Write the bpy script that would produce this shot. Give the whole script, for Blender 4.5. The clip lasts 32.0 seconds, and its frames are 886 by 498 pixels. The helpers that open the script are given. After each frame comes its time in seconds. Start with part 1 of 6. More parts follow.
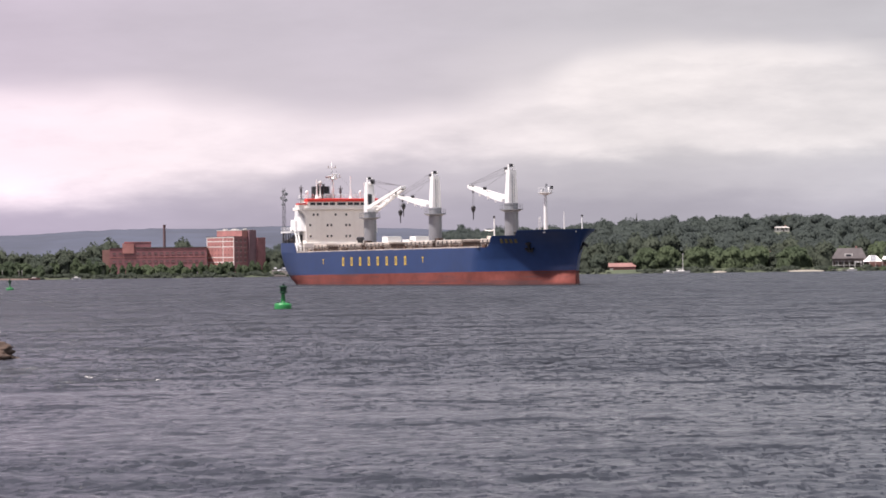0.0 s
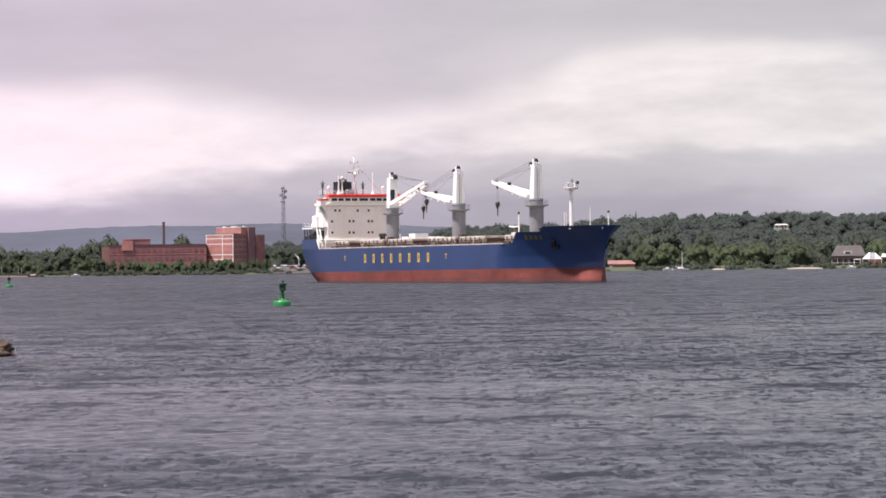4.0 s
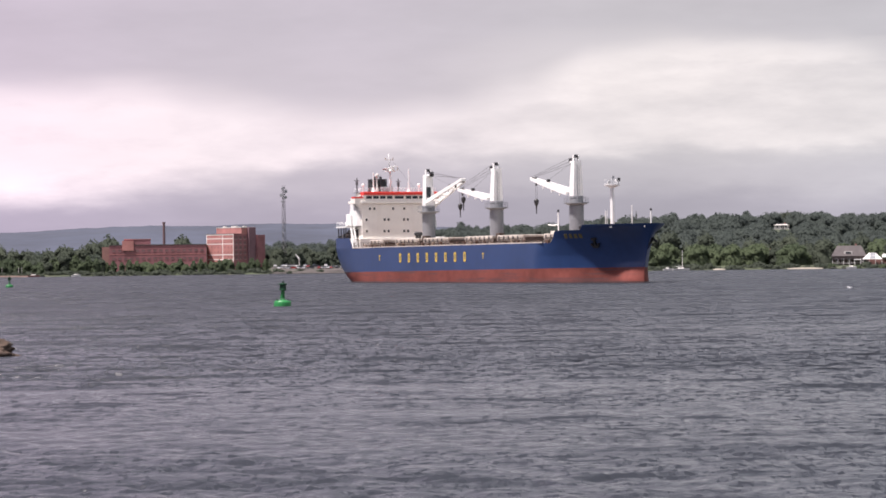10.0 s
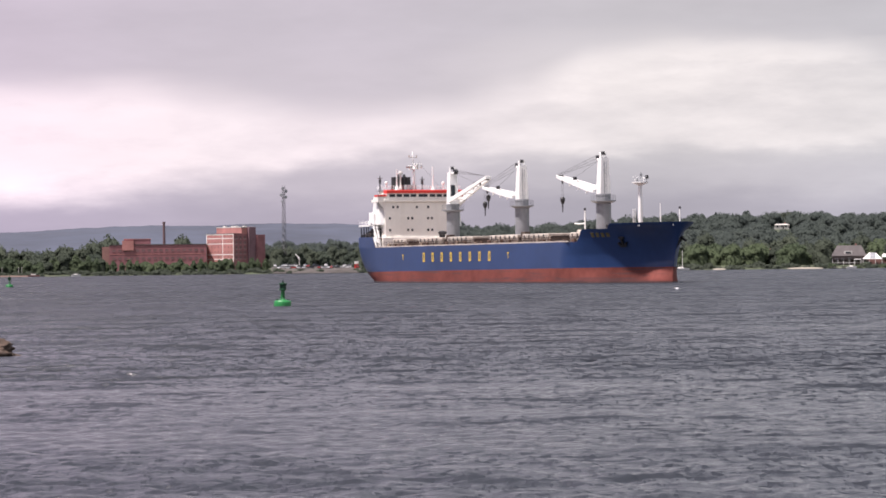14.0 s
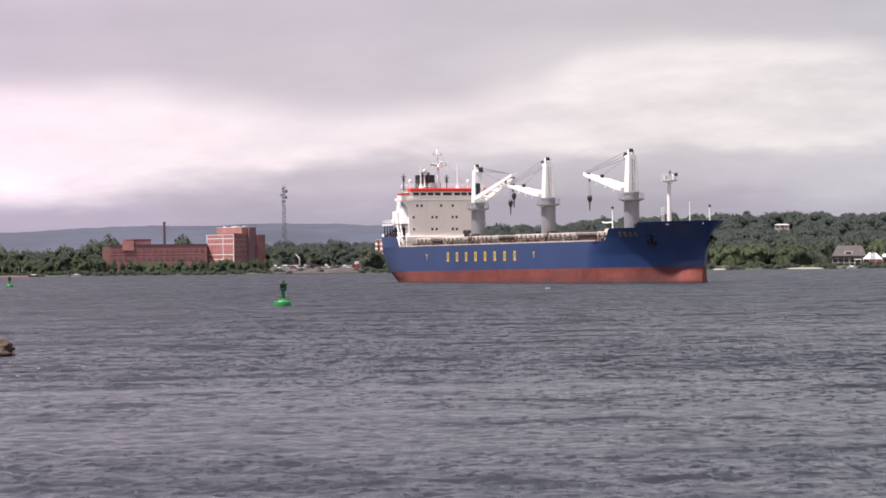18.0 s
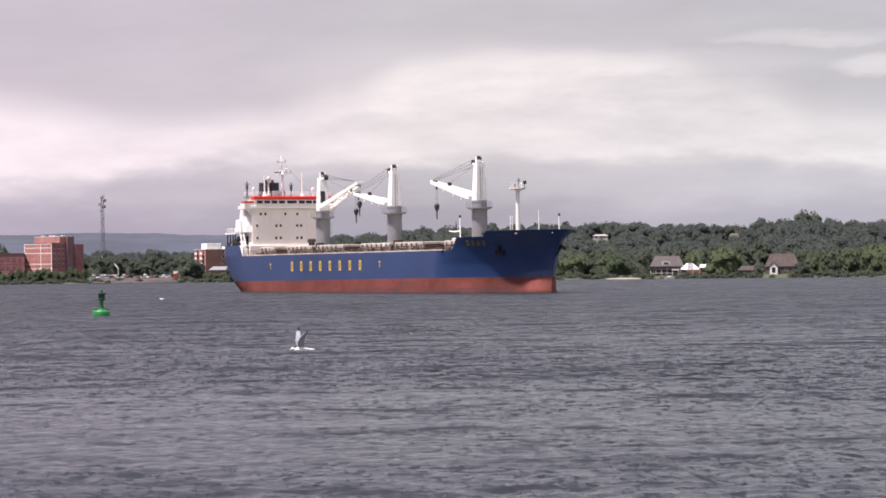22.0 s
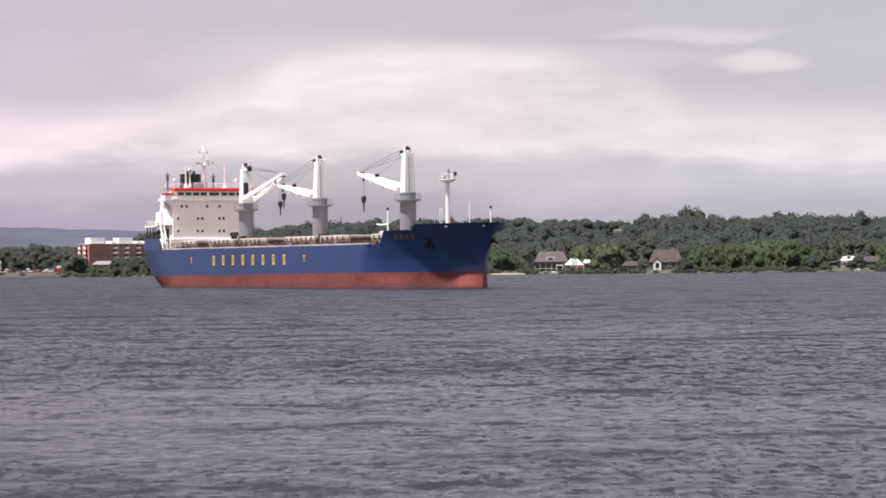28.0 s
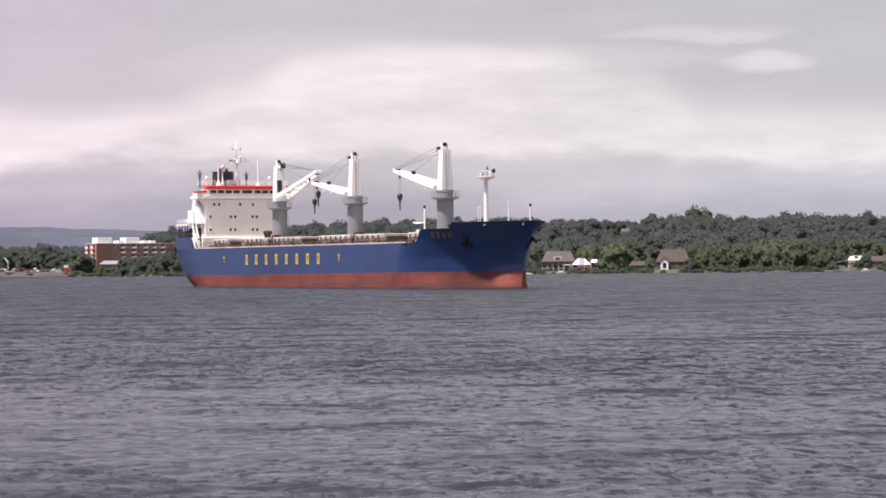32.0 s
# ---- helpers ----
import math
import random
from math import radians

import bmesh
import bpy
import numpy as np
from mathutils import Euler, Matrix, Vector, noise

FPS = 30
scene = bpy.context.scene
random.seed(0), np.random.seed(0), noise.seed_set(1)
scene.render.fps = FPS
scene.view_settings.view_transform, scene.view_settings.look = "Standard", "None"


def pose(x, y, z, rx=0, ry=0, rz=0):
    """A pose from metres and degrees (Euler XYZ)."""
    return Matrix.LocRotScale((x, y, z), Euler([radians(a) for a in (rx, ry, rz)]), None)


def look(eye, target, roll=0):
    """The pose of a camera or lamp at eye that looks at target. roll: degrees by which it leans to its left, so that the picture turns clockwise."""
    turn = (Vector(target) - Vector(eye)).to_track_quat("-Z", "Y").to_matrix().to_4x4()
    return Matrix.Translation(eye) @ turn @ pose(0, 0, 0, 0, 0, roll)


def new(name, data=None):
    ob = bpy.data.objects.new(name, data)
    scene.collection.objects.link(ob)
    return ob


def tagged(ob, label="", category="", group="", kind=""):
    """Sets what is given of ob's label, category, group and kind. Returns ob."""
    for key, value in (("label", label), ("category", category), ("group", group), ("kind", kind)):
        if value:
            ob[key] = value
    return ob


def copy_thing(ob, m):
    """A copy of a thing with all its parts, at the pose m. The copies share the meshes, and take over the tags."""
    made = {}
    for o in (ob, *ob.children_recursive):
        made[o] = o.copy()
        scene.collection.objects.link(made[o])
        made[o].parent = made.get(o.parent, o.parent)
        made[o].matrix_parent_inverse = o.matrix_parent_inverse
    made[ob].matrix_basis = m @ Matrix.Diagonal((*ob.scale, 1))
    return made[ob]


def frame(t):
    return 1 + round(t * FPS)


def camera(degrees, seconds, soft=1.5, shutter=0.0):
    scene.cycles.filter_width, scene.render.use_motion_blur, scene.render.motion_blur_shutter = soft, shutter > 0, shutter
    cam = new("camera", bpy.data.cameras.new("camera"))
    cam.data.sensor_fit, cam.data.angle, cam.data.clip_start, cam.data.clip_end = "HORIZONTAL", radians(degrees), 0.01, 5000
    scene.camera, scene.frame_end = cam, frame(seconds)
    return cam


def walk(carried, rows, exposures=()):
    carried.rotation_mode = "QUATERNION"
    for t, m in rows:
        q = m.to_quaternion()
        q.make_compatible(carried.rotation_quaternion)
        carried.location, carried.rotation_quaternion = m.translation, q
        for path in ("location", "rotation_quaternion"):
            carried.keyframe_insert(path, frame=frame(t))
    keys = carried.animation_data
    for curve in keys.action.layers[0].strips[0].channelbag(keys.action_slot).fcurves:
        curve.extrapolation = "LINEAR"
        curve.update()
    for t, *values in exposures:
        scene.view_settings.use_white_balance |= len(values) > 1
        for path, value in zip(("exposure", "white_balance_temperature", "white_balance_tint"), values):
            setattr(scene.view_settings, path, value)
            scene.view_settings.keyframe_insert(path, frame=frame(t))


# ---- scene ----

EYE = (0.0, 0.0, 3.10)
LEVEL = -0.40      # the height of the river


def aim(yaw, pitch, roll):
    """The camera's pose: yaw to the right of north (+y), pitch upwards, in degrees."""
    a, b = radians(yaw), radians(pitch)
    way = Vector((math.sin(a) * math.cos(b), math.cos(a) * math.cos(b), math.sin(b)))
    return look(EYE, Vector(EYE) + way * 100, roll)


cam = camera(17.33, 32.0, soft=1.7)
walk(cam, [(t, aim(a, b, c)) for t, a, b, c in (
    (0, -0.007, 0.381, -0.70), (0.5, 0.009, 0.329, -0.68), (1, 0.009, 0.329, -0.68), (2, 0.012, 0.330, -0.67), (3, 0.009, 0.327, -0.68),
    (6, 0.000, 0.328, -0.67), (7, 0.003, 0.329, -0.67), (8, 0.001, 0.328, -0.67), (9, 0.000, 0.322, -0.67), (10, -0.000, 0.329, -0.67),
    (11, -0.001, 0.332, -0.65), (12, 0.001, 0.333, -0.65), (13, -0.007, 0.336, -0.67), (14, -0.001, 0.325, -0.67), (17, -0.006, 0.334, -0.66),
    (18, -0.006, 0.327, -0.67), (19, -0.005, 0.324, -0.67), (19.4, 0.000, 0.330, -0.68), (19.5, 0.112, 0.371, -0.74), (19.6, 0.590, 0.355, -0.72),
    (19.7, 1.450, 0.330, -0.69), (19.8, 2.250, 0.305, -0.66), (19.9, 3.000, 0.285, -0.63), (20, 3.164, 0.280, -0.61), (20.1, 3.130, 0.300, -0.60),
    (20.3, 3.170, 0.350, -0.56), (20.5, 3.237, 0.420, -0.52), (21, 3.627, 0.502, -0.48), (21.5, 3.622, 0.507, -0.56), (22, 3.547, 0.485, -0.59),
    (22.5, 3.902, 0.475, -0.62), (22.6, 4.030, 0.475, -0.61), (22.7, 4.220, 0.474, -0.60), (22.8, 4.660, 0.472, -0.57), (22.9, 4.970, 0.470, -0.54),
    (23, 5.186, 0.469, -0.52), (23.2, 5.360, 0.470, -0.50), (23.5, 5.544, 0.473, -0.48), (24, 5.622, 0.517, -0.50), (24.5, 5.772, 0.554, -0.61),
    (25, 5.769, 0.520, -0.54), (25.5, 5.786, 0.489, -0.55), (27.5, 5.885, 0.410, -0.51), (28, 5.819, 0.367, -0.49), (28.5, 5.768, 0.365, -0.50),
    (29, 5.731, 0.364, -0.50), (29.5, 5.696, 0.364, -0.50), (30, 5.682, 0.364, -0.50), (31, 5.676, 0.363, -0.47), (32, 5.677, 0.362, -0.48),
)], exposures=[(0, 1.0, 6500, 19), (19, 1.0, 6500, 19), (24, 1.0, 6500, 21), (32, 1.0, 6500, 21)])

# ---- light ----
SUN_AZ, SUN_EL = -116.5, 65.5      # degrees, clockwise from +y
sun = new("sun", bpy.data.lights.new("sun", "SUN"))
sun.data.energy, sun.data.angle, sun.data.color = 3.9, radians(3), (1.0, 0.95, 0.88)
sun.matrix_world = look((math.sin(radians(SUN_AZ)) * 100, math.cos(radians(SUN_AZ)) * 100, 100 * math.tan(radians(SUN_EL))), (0, 0, 0))


class Graph:
    """A few short cuts to write node trees."""

    def __init__(self, tree):
        self.t = tree
        tree.nodes.clear()

    def n(self, kind, **inputs):
        node = self.t.nodes.new(kind)
        for key, value in inputs.items():
            slot = node.inputs[int(key[1:])] if key[0] == "i" and key[1:].isdigit() else node.inputs[key.replace("_", " ")]
            if isinstance(value, bpy.types.NodeSocket):
                self.t.links.new(value, slot)
            else:
                slot.default_value = value
        return node

    def math(self, op, a, b=0.0, c=0.0):
        node = self.n("ShaderNodeMath", i0=a, i1=b, i2=c)
        node.operation = op
        return node.outputs[0]

    def ramp(self, fac, stops, smooth=False):
        node = self.n("ShaderNodeValToRGB", Fac=fac)
        if smooth:
            node.color_ramp.interpolation = "EASE"
        el = node.color_ramp.elements
        while len(el) < len(stops):
            el.new(0.5)
        for e, (p, c) in zip(el, stops):
            e.position, e.color = p, (*c, 1) if len(c) == 3 else c
        return node.outputs[0]

    def mix(self, fac, a, b, how="MIX"):
        node = self.t.nodes.new("ShaderNodeMix")
        node.data_type, node.blend_type = "RGBA", how
        for slot, value in ((0, fac), (6, a), (7, b)):
            if isinstance(value, bpy.types.NodeSocket):
                self.t.links.new(value, node.inputs[slot])
            else:
                node.inputs[slot].default_value = value if slot == 0 else (*value, 1)
        return node.outputs[2]

    def noise(self, vector, scale, detail=4.0, rough=0.55):
        return self.n("ShaderNodeTexNoise", Vector=vector, Scale=scale, Detail=detail, Roughness=rough).outputs[0]

    def stretch(self, vector, sx, sy, sz):
        return self.n("ShaderNodeMapping", Vector=vector, Scale=(sx, sy, sz)).outputs[0]


def make_sky():
    """An overcast sky: a clear sky above, and over it a grey stratus deck with one bright rift low down, and thin bright wisps."""
    world = bpy.data.worlds.new("overcast_sky")
    world.use_nodes = True
    scene.world = world
    g = Graph(world.node_tree)
    way = g.n("ShaderNodeTexCoord").outputs["Generated"]
    xyz = g.n("ShaderNodeSeparateXYZ", Vector=way).outputs
    az = g.math("MULTIPLY", g.math("ARCTAN2", xyz[0], xyz[1]), 57.2958)
    el = g.math("MULTIPLY", g.math("ARCSINE", xyz[2]), 57.2958)
    flat = g.n("ShaderNodeCombineXYZ", X=g.math("MULTIPLY", az, 0.16), Y=g.math("MULTIPLY", el, 0.60), Z=1.7).outputs[0]
    fine = g.n("ShaderNodeCombineXYZ", X=g.math("MULTIPLY", az, 0.42), Y=g.math("MULTIPLY", el, 1.5), Z=5.2).outputs[0]
    big = g.math("SUBTRACT", g.noise(flat, 1.6, 4.0, 0.5), 0.5)
    small = g.math("SUBTRACT", g.noise(fine, 1.0, 5.0, 0.6), 0.5)
    high = g.math("ADD", el, g.math("ADD", g.math("MULTIPLY", big, 0.85), g.math("MULTIPLY", small, 0.55)))
    turn = g.math("MULTIPLY_ADD", az, 1 / 30, 12 / 30)

    def along(*stops):
        """A number that changes with the bearing."""
        top = max(v for _, v in stops)
        return g.math("MULTIPLY", g.ramp(turn, [((a + 12) / 30, (v / top,) * 3) for a, v in stops], True), top)

    def step(value, a, b):
        node = g.n("ShaderNodeMapRange", Value=value)
        node.interpolation_type = "SMOOTHSTEP"
        for slot, v in ((1, a), (2, b)):
            if isinstance(v, bpy.types.NodeSocket):
                g.t.links.new(v, node.inputs[slot])
            else:
                node.inputs[slot].default_value = v
        return node.outputs[0]

    # the rift: its lower and upper edge, how soft the lower edge is, and how bright it is
    low = along((-11, 1.25), (-7, 1.35), (-4, 1.65), (-2.0, 2.05), (-0.5, 2.15), (2.6, 2.15), (4.2, 2.25), (8, 2.2), (11, 1.95), (16, 1.9))
    top = along((-11, 3.5), (-6.5, 3.5), (-4.5, 3.25), (-2.5, 3.05), (0, 3.05), (1.6, 3.35), (3.0, 4.0), (5.0, 4.25), (7.6, 4.2), (9.3, 3.6), (11, 3.0), (16, 2.9))
    soft = along((-11, 1.3), (-5, 1.0), (-2.2, 0.5), (0, 0.6), (3.4, 0.45), (12, 0.5), (16, 0.7))
    amp = along((-11, 0.88), (-5.5, 0.88), (-3.5, 0.78), (-1.5, 0.74), (1.5, 0.66), (3.2, 0.70), (5.5, 0.58), (8, 0.56), (12, 0.56), (16, 0.52))
    rift = g.math("MULTIPLY", step(high, g.math("SUBTRACT", low, g.math("MULTIPLY", soft, 0.3)), g.math("ADD", low, g.math("MULTIPLY", soft, 0.7))),
                  g.math("SUBTRACT", 1.0, step(high, g.math("SUBTRACT", top, 0.35), g.math("ADD", top, 0.55))))
    glow = g.math("MULTIPLY", rift, g.math("MULTIPLY_ADD", small, 0.8, amp))
    for a0, e0, ra, re, much in ((3.6, 3.85, 2.2, 0.50, 0.26), (12.0, 3.95, 0.62, 0.16, 0.52), (10.8, 4.55, 1.1, 0.10, 0.30), (7.5, 4.1, 2.2, 0.16, 0.20), (-7.6, 2.35, 2.2, 0.60, 0.15)):
        dx = g.math("DIVIDE", g.math("SUBTRACT", g.math("MULTIPLY_ADD", big, 1.6, az), a0), ra)
        dy = g.math("DIVIDE", g.math("SUBTRACT", g.math("MULTIPLY_ADD", small, 0.7, el), e0), re)
        off = g.math("ADD", g.math("MULTIPLY", dx, dx), g.math("MULTIPLY", dy, dy))
        glow = g.math("MULTIPLY_ADD", g.math("SUBTRACT", 1.0, step(off, 0.0, 4.0)), much, glow)
    # the deck: violet grey near the land, paler just under the rift, even grey above
    deck = g.ramp(g.math("MULTIPLY", high, 1 / 12), (
        (0.0, (0.375, 0.374, 0.438)), (0.08, (0.425, 0.421, 0.474)), (0.14, (0.545, 0.54, 0.57)), (0.19, (0.60, 0.595, 0.61)),
        (0.30, (0.60, 0.592, 0.605)), (0.40, (0.575, 0.568, 0.585)), (0.75, (0.60, 0.60, 0.63)), (1.0, (0.585, 0.60, 0.645))), True)
    warm = g.ramp(turn, ((0.06, (1.09, 0.985, 1.08)), (0.30, (1.04, 0.99, 1.03)), (0.55, (1.0, 1.0, 0.985)), (0.85, (0.965, 1.0, 0.985))), True)
    mottle = g.math("MULTIPLY_ADD", small, 0.20, g.math("MULTIPLY_ADD", big, 0.14, 1.0))
    lift = g.math("MULTIPLY_ADD", g.math("MAXIMUM", g.math("SUBTRACT", xyz[2], 0.10), 0.0), 0.25, 1.0)
    cloud = g.mix(g.math("MINIMUM", g.math("MAXIMUM", glow, 0.0), 1.15), deck, (0.955, 0.925, 0.89))
    tinted = g.mix(1.0, cloud, warm, "MULTIPLY")
    lit = g.n("ShaderNodeVectorMath", i0=tinted)
    lit.operation = "SCALE"
    # the deck is thinner, and so paler, low down to the east and to the west
    thin = g.math("MULTIPLY_ADD", g.math("MULTIPLY", step(az, 3.5, 9.0), g.math("SUBTRACT", 1.0, step(el, 1.7, 2.6))), 0.17, g.math("MULTIPLY_ADD", g.math("MULTIPLY", g.math("SUBTRACT", 1.0, step(az, -7.0, -2.5)), g.math("SUBTRACT", 1.0, step(el, 1.2, 2.2))), 0.14, 1.0))
    g.t.links.new(g.math("MULTIPLY", g.math("MULTIPLY", mottle, lift), thin), lit.inputs["Scale"])
    clear = g.n("ShaderNodeTexSky")
    clear.sky_type, clear.sun_disc = "NISHITA", False
    clear.sun_elevation, clear.sun_rotation = radians(SUN_EL), radians(SUN_AZ)
    a = g.n("ShaderNodeBackground", Color=lit.outputs[0], Strength=0.5)
    b = g.n("ShaderNodeBackground", Color=clear.outputs[0], Strength=0.05)
    both = g.n("ShaderNodeMixShader", i0=0.06, i1=a.outputs[0], i2=b.outputs[0])
    g.t.links.new(both.outputs[0], g.n("ShaderNodeOutputWorld").inputs[0])


make_sky()

# ---- materials ----


def surface(name, colour, rough=0.6, metal=0.0, grain=0.12, size=1.0, streak=0.0, dirt=(0.12, 0.09, 0.06), dirt_amount=0.0,
            bump=0.0, ior=1.5, scuff=0.0, wear=0.25):
    """Paint, brick, rock and the like: the colour varies at two scales, with dirt, upright streaks and a little relief."""
    m = bpy.data.materials.new(name)
    m.use_nodes = True
    g = Graph(m.node_tree)
    where = g.n("ShaderNodeTexCoord").outputs["Object"]
    coarse = g.noise(where, 0.35 / size, 4.0)
    fine = g.noise(where, 3.0 / size, 5.0, 0.65)
    both = g.math("ADD", g.math("MULTIPLY", coarse, 0.6), g.math("MULTIPLY", fine, 0.4))
    lo = tuple(max(0.0, c * (1 - grain * 2.2)) for c in colour)
    hi = tuple(min(1.0, c * (1 + grain * 1.6)) for c in colour)
    col = g.ramp(both, ((0.3, lo), (0.7, hi)))
    if dirt_amount:
        col = g.mix(g.ramp(g.noise(where, 0.8 / size, 6.0, 0.7), ((0.52, (0, 0, 0)), (0.75, (dirt_amount,) * 3))), col, dirt)
    if streak:
        runs = g.noise(g.stretch(where, 2.2, 2.2, 0.12), 1.0 / size, 4.0, 0.6)
        col = g.mix(g.ramp(runs, ((0.5, (0, 0, 0)), (0.72, (streak,) * 3))), col, dirt)
    if scuff:
        rubs = g.noise(g.stretch(where, 0.06, 0.06, 1.3), 1.0, 5.0, 0.65)
        col = g.mix(g.ramp(rubs, ((0.51, (0, 0, 0)), (0.66, (scuff,) * 3))), col, (0.075, 0.055, 0.06))
    s = g.n("ShaderNodeBsdfPrincipled", Base_Color=col, Metallic=metal, IOR=ior,
            Roughness=g.math("MULTIPLY_ADD", fine, wear, max(0.02, rough - wear / 2)))
    if bump:
        g.t.links.new(g.n("ShaderNodeBump", Strength=bump, Distance=0.05 * size, Height=fine).outputs[0], s.inputs["Normal"])
    g.t.links.new(s.outputs[0], g.n("ShaderNodeOutputMaterial").inputs[0])
    return m


def leafy(name, dark, light):
    """Foliage: hue and value vary from clump to clump and from tree to tree."""
    m = bpy.data.materials.new(name)
    m.use_nodes = True
    g = Graph(m.node_tree)
    isl = g.n("ShaderNodeNewGeometry").outputs["Random Per Island"]
    rnd = g.n("ShaderNodeObjectInfo").outputs["Random"]
    where = g.n("ShaderNodeNewGeometry").outputs["Position"]
    patch = g.noise(where, 0.06, 3.0)
    fac = g.math("ADD", g.math("MULTIPLY", isl, 0.12), g.math("ADD", g.math("MULTIPLY", rnd, 0.34), g.math("MULTIPLY_ADD", patch, 0.9, -0.15)))
    col = g.ramp(fac, ((0.15, dark), (0.85, light)))
    facing = g.n("ShaderNodeNewGeometry").outputs["Normal"]
    lean = g.n("ShaderNodeVectorMath", i0=facing, i1=(0.0, 0.0, 1.3))
    lean.operation = "ADD"
    turned = g.n("ShaderNodeVectorMath", i0=lean.outputs[0])
    turned.operation = "NORMALIZE"
    s = g.n("ShaderNodeBsdfPrincipled", Base_Color=col, Roughness=0.9, IOR=1.12, Normal=turned.outputs[0])
    thin = g.n("ShaderNodeBsdfTranslucent", Color=col)
    both = g.n("ShaderNodeMixShader", i0=0.55, i1=s.outputs[0], i2=thin.outputs[0])
    g.t.links.new(both.outputs[0], g.n("ShaderNodeOutputMaterial").inputs[0])
    return m


def water_material():
    """Choppy river water: rougher offshore, where the wind blows freely, with smoother slicks."""
    m = bpy.data.materials.new("river_water")
    m.use_nodes = True
    g = Graph(m.node_tree)
    where = g.n("ShaderNodeTexCoord").outputs["Object"]
    xyz = g.n("ShaderNodeSeparateXYZ", Vector=where).outputs
    gust = g.noise(g.stretch(where, 0.010, 0.035, 1.0), 1.0, 5.0, 0.6)
    ripple = g.noise(g.stretch(where, 0.75, 1.0, 1.0), 4.0, 5.0, 0.68)
    chop = g.noise(g.stretch(where, 0.6, 1.0, 1.0), 1.1, 4.0, 0.6)
    offshore = g.ramp(g.math("MULTIPLY", xyz[1], 1 / 400), ((0.10, (0.16,) * 3), (0.30, (0.20,) * 3), (0.75, (0.27,) * 3)))
    rough = g.math("ADD", offshore, g.math("MULTIPLY_ADD", gust, 0.16, -0.08))
    col = g.ramp(gust, ((0.3, (0.018, 0.021, 0.027)), (0.7, (0.026, 0.030, 0.038))))
    height = g.math("ADD", g.math("MULTIPLY", ripple, 0.055), g.math("MULTIPLY", chop, 0.12))
    b = g.n("ShaderNodeBump", Strength=0.75, Distance=1.0, Height=height)
    # steep little faces of breaking-short wavelets, leaning down the wind
    total = b.outputs[0]
    stream = g.ramp(g.math("MULTIPLY", xyz[1], 1 / 500), ((0.08, (0.72,) * 3), (0.14, (1.0,) * 3), (0.20, (1.6,) * 3), (0.45, (2.6,) * 3), (1.0, (2.6,) * 3)))
    # a smoother slick in the lee of the rock ledge, with a ragged edge
    reach = g.math("ADD", g.math("MULTIPLY", xyz[1], 1 / 120), g.math("MULTIPLY_ADD", gust, 0.30, -0.15))
    across = g.math("MULTIPLY_ADD", xyz[0], 1 / 30, 0.5)
    lee = g.math("MULTIPLY", g.ramp(reach, ((0.66, (1.0,) * 3), (0.86, (0.0,) * 3))), g.ramp(across, ((0.35, (1.0,) * 3), (0.85, (0.15,) * 3))))
    inshore = g.ramp(g.math("MULTIPLY", xyz[1], 1 / 400), ((0.0, (1.0,) * 3), (0.22, (1.0,) * 3), (0.40, (0.0,) * 3)))
    slick = g.math("MULTIPLY", g.ramp(g.noise(g.stretch(where, 0.035, 0.11, 1.0), 1.0, 5.0, 0.62), ((0.47, (0,) * 3), (0.60, (1,) * 3))), inshore)
    calm = g.math("MULTIPLY_ADD", slick, -0.50, g.math("MULTIPLY_ADD", lee, -0.36, 1.0))
    # close in, the breeze is fresher to the east, out of the lee; far out it is fresher to the west
    bearing = g.math("MULTIPLY_ADD", g.math("DIVIDE", xyz[0], g.math("MAXIMUM", xyz[1], 1.0)), 1.5, 0.5)
    close_in = g.ramp(bearing, ((0.48, (1.0,) * 3), (0.68, (1.4,) * 3)))
    far_out = g.ramp(bearing, ((0.36, (1.15,) * 3), (0.50, (1.0,) * 3), (0.66, (0.70,) * 3)))
    breeze = g.mix(inshore, far_out, close_in)
    power = g.math("MULTIPLY", g.math("MULTIPLY", g.ramp(gust, ((0.38, (0.50,) * 3), (0.58, (1.0,) * 3))), stream), g.math("MULTIPLY", calm, breeze))
    for size, steep, low, high, wide, deep in ((11.0, 0.80, 0.55, 0.66, 0.5, 0.20), (5.0, 0.83, 0.56, 0.66, 0.45, 0.16), (2.2, 0.60, 0.55, 0.68, 0.4, 0.15), (1.6, 0.75, 0.57, 0.66, 0.14, 0.2), (0.7, 0.40, 0.56, 0.66, 0.14, 0.2), (0.13, 0.13, 0.50, 0.68, 0.5, 1.0)):
        face = g.noise(g.stretch(where, wide, deep, 1.0), size, 4.0, 0.66)
        lean = g.math("MULTIPLY", g.ramp(face, ((low, (0,) * 3), (high, (steep,) * 3))), power)
        side = g.math("MULTIPLY_ADD", g.noise(where, size * 1.7, 2.0), 0.12, -0.06)
        add = g.n("ShaderNodeVectorMath", i0=total, i1=g.n("ShaderNodeCombineXYZ", X=side, Y=g.math("MULTIPLY", lean, -1.0), Z=0.0).outputs[0])
        add.operation = "ADD"
        total = add.outputs[0]
    # seen from low down, the near faces of the waves hide the far ones
    tilt = g.math("MULTIPLY", g.ramp(g.math("MULTIPLY", xyz[1], 1 / 800), ((0.06, (0.05,) * 3), (0.20, (0.11,) * 3), (0.40, (0.155,) * 3), (0.9, (0.10,) * 3))), -1.0)
